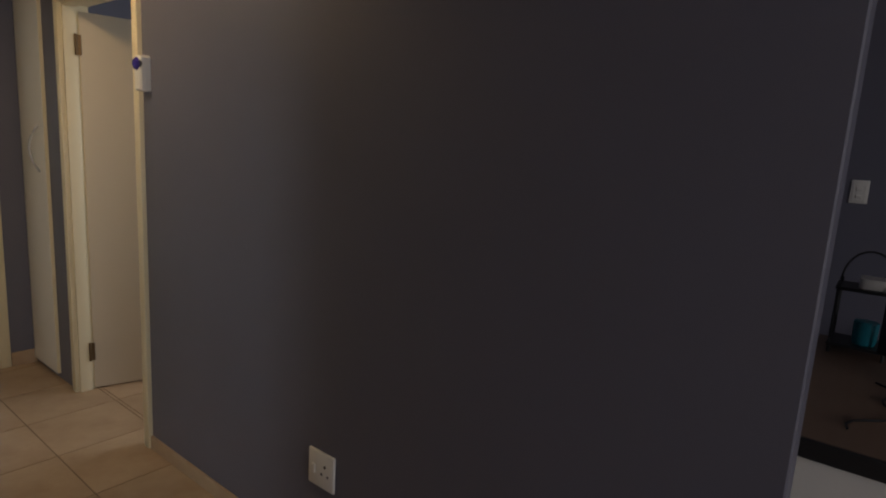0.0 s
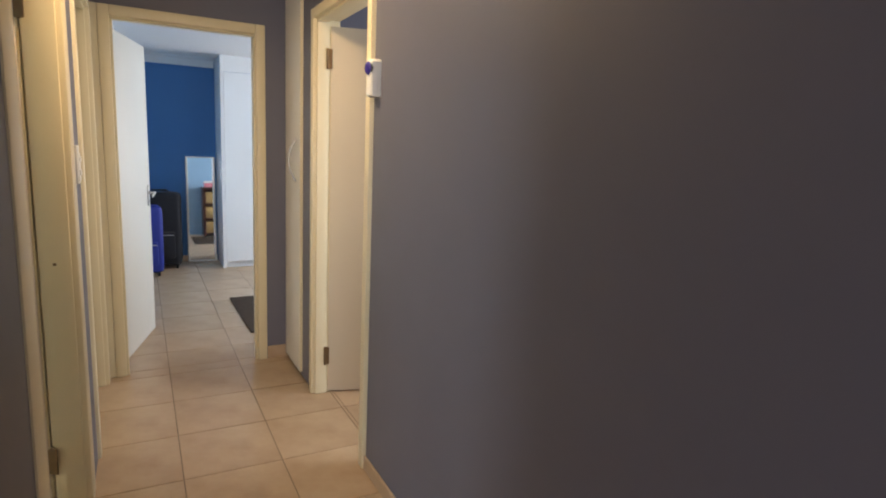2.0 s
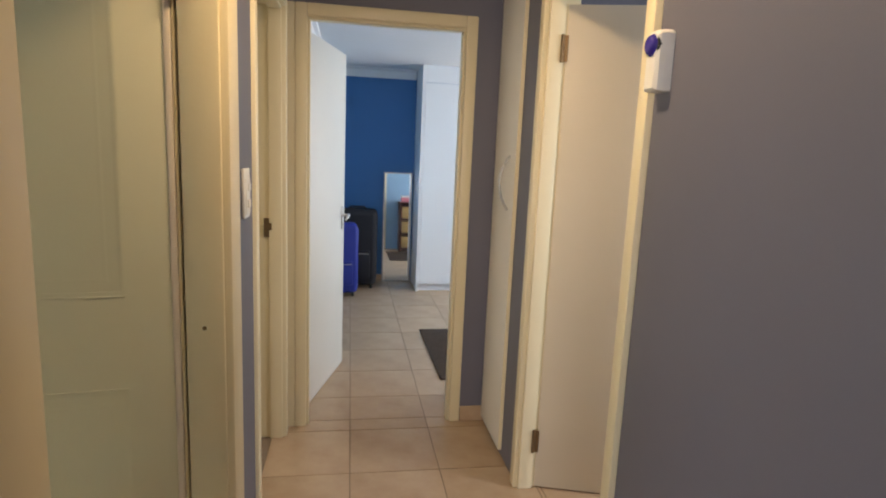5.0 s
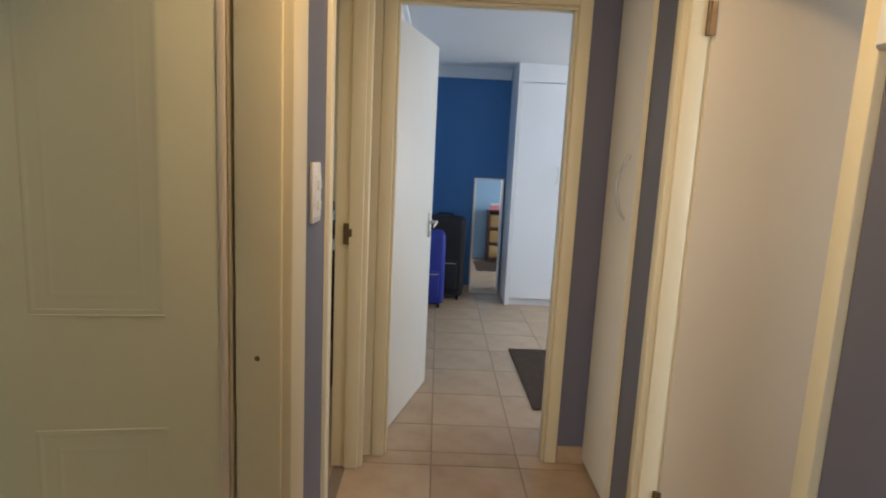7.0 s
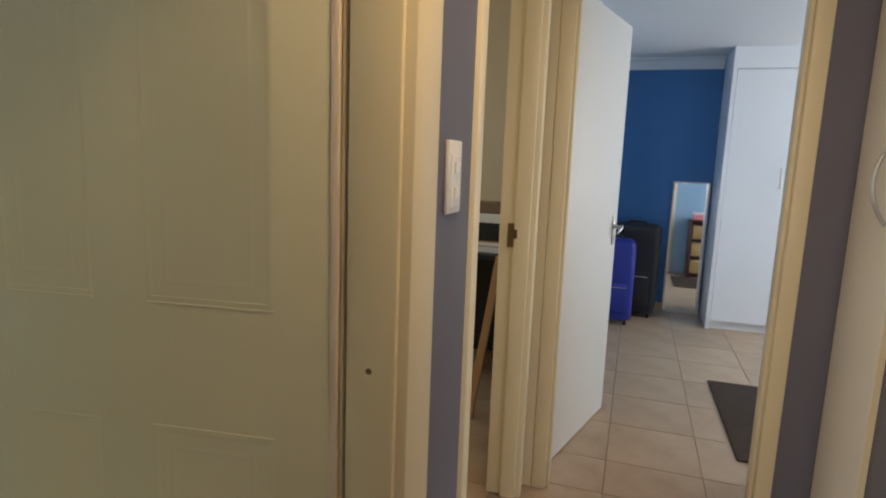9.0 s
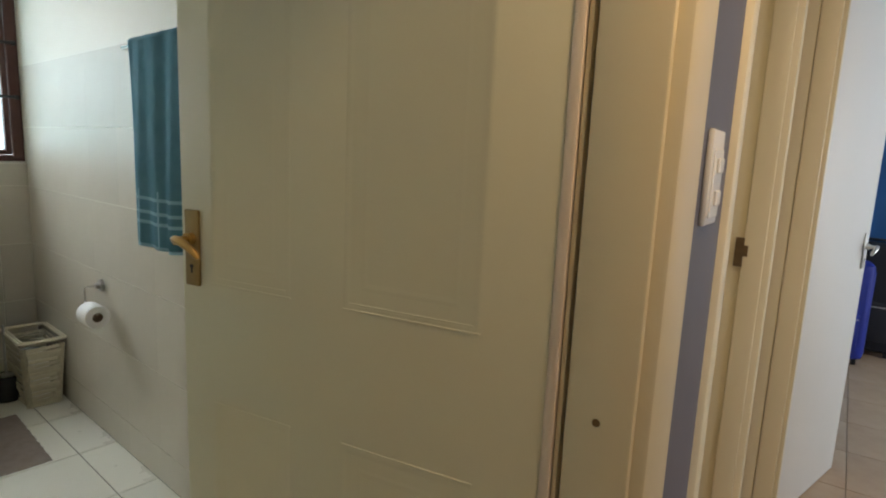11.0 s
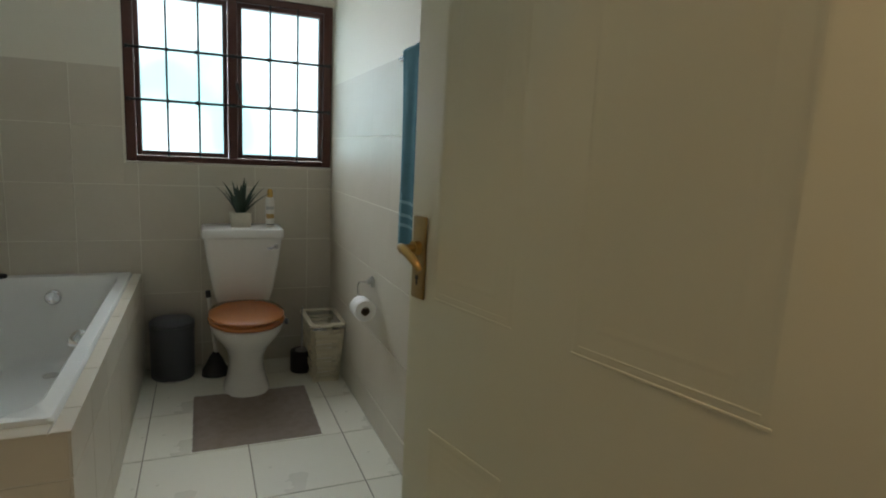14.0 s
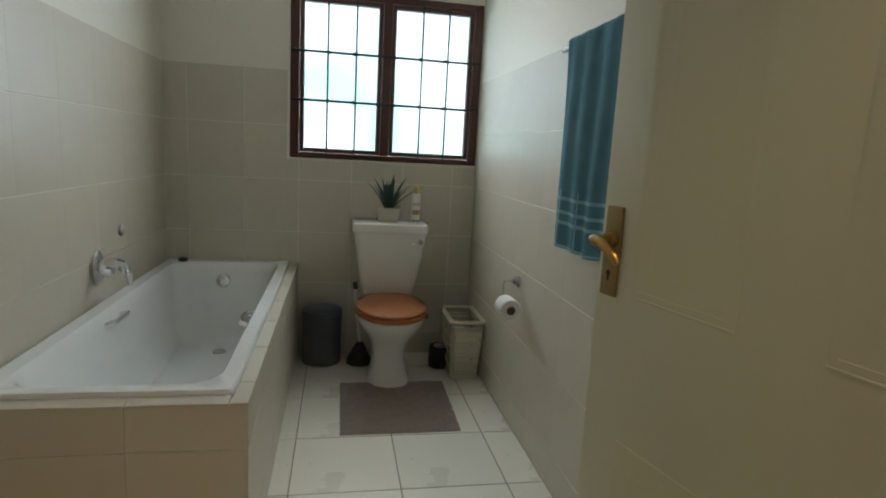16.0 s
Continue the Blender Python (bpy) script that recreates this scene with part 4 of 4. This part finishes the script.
loft(bm, [ring(0.003 * k, 0, z, r, r * 0.9, 18) for k, z, r in ((0, 0.165, 0.018), (0, 0.19, 0.0185), (1, 0.205, 0.016), (2, 0.215, 0.008))])
part("cap", bm, GOLD, can, "gold spray cap", smooth=True)
for z0, z1, mt in ((0.012, 0.018, GREY_PLASTIC), (0.05, 0.075, TAN_WICKER), (0.10, 0.118, STEEL)):
    bm = bmesh.new()
    loft(bm, [[(0.0246 * math.cos(a), 0.0246 * math.sin(a), z) for a in [radians(-60 + 120 * i / 10) for i in range(11)]] + [(0.0235 * math.cos(a), 0.0235 * math.sin(a), z) for a in [radians(60 - 120 * i / 10) for i in range(11)]] for z in (z0, z1)])
    part("label_bar", bm, mt, can)

# ---- bedroom ----
ward = thing("wardrobe", "white built-in wardrobe with flush doors", "wardrobe", pose(0.548, 8.95, 0))
part("side_panel", boxes((0, 0.03, 0, YB - 8.95 - 0.002, 0, 2.30 - 0.001), bevel=0.002), WARD_WHITE, ward)
part("plinth", boxes((0.03, 2.3, 0.05, 0.08, 0, 0.07)), WARD_WHITE, ward)
part("carcass", boxes((0.03, 2.3, 0.024, YB - 8.95 - 0.004, 0.07, 2.13)), WARD_WHITE, ward)
part("top_filler", boxes((0.03, 2.3, 0.012, 0.03, 2.132, 2.299)), WARD_WHITE, ward)
for i in range(4):
    d = part("door", boxes((0.034 + i * 0.43, 0.034 + i * 0.43 + 0.426, 0.004, 0.022, 0.075, 2.125), bevel=0.002), WARD_WHITE, ward)
    hx = 0.034 + i * 0.43 + (0.39 if i % 2 == 0 else 0.036)
    bm = bmesh.new()
    tube(bm, [(hx, 0.004 - 0.03 * math.sin(math.pi * k / 10) ** 0.7, 1.20 + 0.16 * k / 10) for k in range(11)], 0.005, 8)
    part("handle", bm, STEEL, d, smooth=True)

mir = thing("standing_mirror", "tall narrow mirror in a thin pale frame leaning on the wall", "mirror", pose(0.372, YB - 0.055, 0.0, rx=-1.6, rz=0))
w, h = 0.155, 1.215
part("mirror_frame", boxes((-w, -w + 0.014, -0.012, 0.012, 0.002, h), (w - 0.014, w, -0.012, 0.012, 0.002, h), (-w + 0.014, w - 0.014, -0.012, 0.012, 0.002, 0.018), (-w + 0.014, w - 0.014, -0.012, 0.012, h - 0.014, h), bevel=0.002), STEEL, mir, "thin pale metal frame")
part("glass", boxes((-w + 0.0145, w - 0.0145, -0.004, 0.004, 0.0185, h - 0.0145)), MIRROR, mir)


def suitcase(name, m, w, d, h, mat, label):
    ob = thing(name, label, "suitcase", m)
    bm = bmesh.new()
    loft(bm, [rrect(-w / 2 + g, w / 2 - g, -d / 2 + g, d / 2 - g, 0.045, z, 5) for z, g in ((0.04, 0.03), (0.055, 0.008), (0.09, 0.0), (h - 0.07, 0.0), (h - 0.025, 0.01), (h - 0.004, 0.035), (h, 0.06))])
    part("shell", bm, mat, ob, smooth=True)
    for sx in (-1, 1):
        for sy in (-1, 1):
            bm = bmesh.new()
            tube(bm, [(sx * (w / 2 - 0.05) - 0.012, sy * (d / 2 - 0.05), 0.025), (sx * (w / 2 - 0.05) + 0.012, sy * (d / 2 - 0.05), 0.025)], 0.025, 14)
            part("wheel", bm, BLACK_RUBBER, ob, smooth=True)
    bm = bmesh.new()
    tube(bm, [(-0.09, 0, h - 0.01), (-0.07, 0, h + 0.022), (0.07, 0, h + 0.022), (0.09, 0, h - 0.01)], 0.011, 8)
    part("handle", bm, BLACK_RUBBER, ob, smooth=True)
    part("pocket", boxes((-w * 0.36, w * 0.36, -d / 2 - 0.018, -d / 2 + 0.004, 0.12, h * 0.5), bevel=0.012, seg=2), mat, ob, smooth=True)
    part("zip", boxes((-w * 0.33, w * 0.33, -d / 2 - 0.021, -d / 2 - 0.017, h * 0.45, h * 0.45 + 0.008)), STEEL, ob)
    return ob


suitcase("suitcase_blue", pose(-0.25, 8.80, 0, rz=4), 0.38, 0.24, 0.73, BLUE_FABRIC, "bright blue upright suitcase behind the bedroom door").name = "suitcase"
suitcase("suitcase_black", pose(-0.065, 9.19, 0, rz=-6), 0.42, 0.28, 0.83, BLACK_FABRIC, "black fabric suitcase against the blue wall").name = "suitcase"

rug = tagged(part("bedroom_rug", boxes((0.0, 1.7, 0.0, 1.05, 0.0005, 0.012), bevel=0.004), RUG), "dark brown rectangular rug on the bedroom floor", "rug")
rug.matrix_world = pose(0.445, 6.56, 0, rz=0.8)

# chest with basket drawers, seen in the mirror
chest = thing("drawer_chest", "dark wooden chest with tan wicker basket drawers", "chest of drawers", pose(0.66, YE + WT + 0.01, 0))
cw, cd, ch = 0.46, 0.34, 0.78
part("carcass", boxes((0, 0.03, 0, cd, 0, ch), (cw - 0.03, cw, 0, cd, 0, ch), (0.03, cw - 0.03, 0, 0.015, 0.03, ch), bevel=0.003), WOOD_DARK, chest)
part("top", boxes((-0.012, cw + 0.012, -0.002, cd + 0.012, ch, ch + 0.025), bevel=0.003), WOOD_DARK, chest)
for i in range(3):
    z = 0.06 + i * 0.24
    part("shelf", boxes((0.03, cw - 0.03, 0.015, cd - 0.005, z - 0.022, z - 0.004)), WOOD_DARK, chest)
    bm = boxes((0.036, cw - 0.036, 0.03, cd - 0.004, z, z + 0.185), bevel=0.008, seg=2)
    b = part("basket_drawer", bm, TAN_WICKER, chest, smooth=True)
    # no opening is cut: a thin black piece gives the grip hole's shade
    part("grip_hole", boxes((cw / 2 - 0.045, cw / 2 + 0.045, cd - 0.006, cd - 0.002, z + 0.125, z + 0.150), bevel=0.002), BLACK_RUBBER, b)
bx_ = thing("gift_box", "small pink and white box on the wooden chest", "box", pose(0.76, YE + WT + 0.20, ch + 0.025))
part("body", boxes((-0.07, 0.07, -0.05, 0.05, 0, 0.07), bevel=0.003), PINK, bx_)
part("lid", boxes((-0.074, 0.074, -0.054, 0.054, 0.071, 0.10), bevel=0.003), WHITE_PLASTIC, bx_)
switch_plate("bedroom_switch", pose(0.56, YE + WT, 1.36, rz=180), 0.08, 0.12, "white light switch on the pale blue bedroom wall").name = "light_switch"
switch_plate("bedroom_switch", pose(0.47, YE + WT, 1.38, rz=180), 0.06, 0.12, "pale thermostat plate on the blue bedroom wall", kind="wall plate").name = "wall_plate"

# ---- study, seen through the gap ----
desk = thing("study_desk", "dark desk standing in the study", "desk", pose(-1.25, 6.75, 0))
part("top", boxes((-0.55, 0.55, 0, 0.62, 0.80, 0.83), bevel=0.003), BLACK_RUBBER, desk)
for x in (-0.52, 0.52):
    part("side_panel", boxes((x - 0.014, x + 0.014, 0.02, 0.60, 0, 0.80)), BLACK_RUBBER, desk)
part("back_panel", boxes((-0.5, 0.5, 0.56, 0.58, 0.1, 0.80)), BLACK_RUBBER, desk)
for i, (w, d, h, mt, nm, lb) in enumerate(((0.30, 0.24, 0.035, PAPER, "book", "thick white paperback in a stack on the desk"), (0.27, 0.22, 0.03, TIMBER, "book", "tan hardback in a stack on the desk"), (0.24, 0.20, 0.10, BLACK_RUBBER, "storage_box", "small black box on a stack of books"), (0.22, 0.18, 0.05, PAPER, "book", "thick white book on a black box"), (0.20, 0.17, 0.06, CARD, "storage_box", "brown card box on top of the stack"))):
    z = 0.83 + sum((0.035, 0.03, 0.10, 0.05, 0.06)[:i])
    ob = thing(nm, lb, "book" if nm == "book" else "box", pose(-0.88, 6.92, z, rz=(4, -3, 6, -5, 2)[i]))
    part("body", boxes((-w / 2, w / 2, -d / 2, d / 2, 0.0005, h), bevel=0.003), mt, ob)
    if nm == "book":
        part("page_block", boxes((-w / 2 + 0.004, w / 2 + 0.002, -d / 2 - 0.002, d / 2 - 0.004, 0.005, h - 0.005)), PAPER, ob)
bm = bmesh.new()
box(bm, -0.02, 0.02, -0.011, 0.011, 0, 0.86, bevel=0.002)
tagged(part("timber_batten", bm, TIMBER), "bare timber batten leaning against the desk", "plank").matrix_world = pose(-0.83, 6.50, 0.004, rx=-15, ry=5)

# ---- lounge desk, at the passage wall's end ----
ld = thing("computer_desk", "pale desk with a dark framed top", "desk", pose(1.16, 1.02, 0))
part("top", boxes((0, 1.2, 0, 1.12, 0.715, 0.75), bevel=0.004), DESK_TOP, ld)
part("edge_band", boxes((-0.016, -0.001, -0.01, 1.13, 0.70, 0.752), bevel=0.002), BLACK_RUBBER, ld)
part("front_panel", boxes((0.004, 0.022, 0.02, 1.075, 0.04, 0.70), bevel=0.002), LEAF_WHITE, ld)
part("post", boxes((-0.012, 0.03, 1.08, 1.125, 0, 0.70), bevel=0.002), BLACK_RUBBER, ld)
part("post", boxes((1.16, 1.2, 1.08, 1.12, 0, 0.715), bevel=0.002), BLACK_RUBBER, ld)
part("post", boxes((1.16, 1.2, 0.0, 0.04, 0, 0.715), bevel=0.002), BLACK_RUBBER, ld)
mon = thing("monitor", "dark computer monitor on the desk", "monitor", pose(1.75, 1.68, 0.75, rz=75))
part("panel", boxes((-0.27, 0.27, -0.02, 0.02, 0.10, 0.43), bevel=0.008, seg=2), SCREEN, mon, smooth=True)
part("stem", boxes((-0.025, 0.025, 0.0, 0.035, 0.01, 0.2), bevel=0.004), BLACK_RUBBER, mon)
bm = bmesh.new()
loft(bm, [ring(0, 0.02, z, r * 1.35, r, 24, 2.5) for z, r in ((0, 0.10), (0.006, 0.10), (0.012, 0.08), (0.02, 0.02))])
part("foot", bm, BLACK_RUBBER, mon, smooth=True)
bm = bmesh.new()
tube(bm, [(1.30 + 0.5 * k / 14, 1.98 - 0.10 * math.sin(k / 14 * 2.6) + 0.03 * math.sin(k * 0.9), 0.7545) for k in range(15)], 0.0035, 8)
tagged(part("cable", bm, BLACK_RUBBER, smooth=True), "thin black cable lying loosely across the desk", "cable")
rack = thing("desk_rack", "small black wire rack with two shelves on the desk", "rack", pose(2.17, 2.03, 0.75))
for x in (-0.08, 0.08):
    for y in (-0.11, 0.06):
        bm = bmesh.new()
        tube(bm, [(x, y, 0), (x, y, 0.28)], 0.006, 8)
        part("upright", bm, BLACK_RUBBER, rack)
for z in (0.03, 0.25):
    part("shelf", boxes((-0.09, 0.09, -0.12, 0.07, z, z + 0.012), bevel=0.002), BLACK_RUBBER, rack)
bm = bmesh.new()
tube(bm, [(0, -0.11 + 0.17 * (0.5 - 0.5 * math.cos(math.pi * k / 12)), 0.28 + 0.12 * math.sin(math.pi * k / 12)) for k in range(13)], 0.004, 8)
part("hoop", bm, BLACK_RUBBER, rack)
bm = bmesh.new()
loft(bm, [ring(2.15, 1.985, 0.75 + z, r, r, 20) for z, r in ((0.0425, 0.036), (0.06, 0.04), (0.13, 0.042), (0.134, 0.038), (0.134, 0.03))])
tagged(part("teal_cup", bm, TEAL_GLASS, smooth=True), "teal plastic cup on the wire rack's lower shelf", "cup").name = "cup"
bm = bmesh.new()
loft(bm, [rrect(2.11, 2.22, 1.94, 2.03, 0.02, 0.75 + z) for z in (0.2625, 0.285, 0.30)])
tagged(part("soap_dish", bm, WHITE_PLASTIC, smooth=True), "small cream dish on the wire rack's top shelf", "dish").name = "dish"

# ---- tiles, last ----
P = 0.4075
fx, fy = -0.128, 5.522
hall = cells(lines(XW - WT + 0.05, XE + WT, fx, P), lines(2.05, YE + 0.05, fy, P), 0.0045)
bed = cells(lines(XW, 3.14, fx, P), lines(YE + 0.05, YB, fy, P), 0.0035)
side = cells(lines(XE + WT, 1.6, fx, P), lines(4.2, YE, fy, P), 0.005)
pieces(floor, "floor_tile", [(a + 0.0, b, c, d) for a, b, c, d in hall], FLOOR_TILE, -0.008, "z", 0.0)
pieces(floor, "floor_tile", bed, FLOOR_TILE, -0.008, "z", 0.0)
pieces(floor, "floor_tile", side, FLOOR_TILE, -0.008, "z", 0.0)
bm = bmesh.new()
for a, b, c, d in cells(lines(-3.18, 2.95, fx, P), lines(-2.38, 2.05, fy, P), 0.005) + cells(lines(-2.68, XW - WT, fx, P), lines(5.18, 7.58, fy, P), 0.005) + cells(lines(XE + WT, 2.95, fx, P), lines(2.41, 4.2, fy, P), 0.005):
    box(bm, a, b, c, d, -0.008, 0.0)
o = part("floor_tiles_far", bm, FLOOR_TILE, floor)
o["kind"] = "stuff"
o.name = "floor_tiling"

pieces(bath_floor, "floor_tile", cells(lines(BX, XW - WT + 0.045, -2.80, 0.415), lines(TY1 - 0.02, BN, 4.275, 0.414), 0.005), BATH_FLOOR_TILE, -0.008, "z", 0.0)
pieces(bath_floor, "floor_tile", cells(lines(TX1 - 0.03, XW - WT + 0.04, -2.80, 0.415), lines(BS, TY1 - 0.02, 4.275, 0.414), 0.005), BATH_FLOOR_TILE, -0.008, "z", 0.0)

ROWS_Z = [0.0, 0.140, 0.446, 0.752, 1.058, 1.364, 1.670]
pieces(wall_window, "wall_tile", cells(lines(BS, BN, 3.186, 0.302), ROWS_Z, 0.004, [(WY0 - 0.012, BN + 0.1, WZ0 - 0.012, 3.0), (BS - 0.1, TY1 - 0.06, -1, TZ)]), WALL_TILE, 0.003, "x", BX)
pieces(wall_towel, "wall_tile", cells(lines(BX + 0.01, XW - WT - 0.01, -3.56, 0.302), ROWS_Z, 0.0045, (), 0.0003), WALL_TILE, -0.003, "y", BN, 0.0003)
pieces(wall_tap, "wall_tile", cells(lines(BX + 0.01, XW - WT - 0.015, -3.56, 0.302), ROWS_Z, 0.004, [(BX - 0.1, TX1, -1, TZ)], 0.0003), WALL_TILE, 0.003, "y", BS, 0.0003)
# surround: side, end and ledge
SURZ = [0.0, 0.126, 0.434, TZ - 0.001]
pieces(sur, "wall_tile", cells(lines(BX + 0.01, TX1 - 0.008, -2.23, 0.302), SURZ, 0.004), WALL_TILE, -0.003, "y", TY1 - 0.005)
pieces(sur, "wall_tile", cells(lines(BS, TY1 - 0.002, 3.483, 0.302), SURZ, 0.004), WALL_TILE, -0.003, "x", TX1 - 0.005)
pieces(sur, "ledge_tile", cells(lines(BX + 0.01, TX1 - 0.001, -2.08, 0.302), [TY1 - 0.05, TY1 - 0.001], 0.004), WALL_TILE, -0.008, "z", TZ)
pieces(sur, "ledge_tile", [(TX1 - 0.06, TX1 - 0.001, v0 + 0.002, v1 - 0.002) for v0, v1 in ((BS + 0.01, 3.483), (3.483, TY1 - 0.052))], WALL_TILE, -0.008, "z", TZ)

# the bathroom stands five degrees off square to the passage, turned about its door's hinge side
OFF_SQUARE = pose(-0.52, 4.68, 0) @ pose(0, 0, 0, rz=-5) @ pose(0.52, -4.68, 0)
BATHROOM = {"wall_bathroom_window", "wall_bathroom_north", "wall_bathroom_south", "wall_bathroom_east", "bathroom_floor", "window_1", "window_sill", "bath_surround", "bathtub",
            "bath_plug", "bath_mixer", "pipe_cap", "toilet", "pedal_bin", "plunger", "toilet_brush", "wicker_basket", "spare_toilet_roll", "toilet_roll_holder", "toilet_roll",
            "towel_rail", "towel", "bath_mat", "potted_plant", "air_freshener"}
bpy.context.view_layer.update()
for ob in list(scene.objects):
    if ob.parent is None and ob.name.split(".")[0] in BATHROOM:
        ob.matrix_world = OFF_SQUARE @ ob.matrix_world
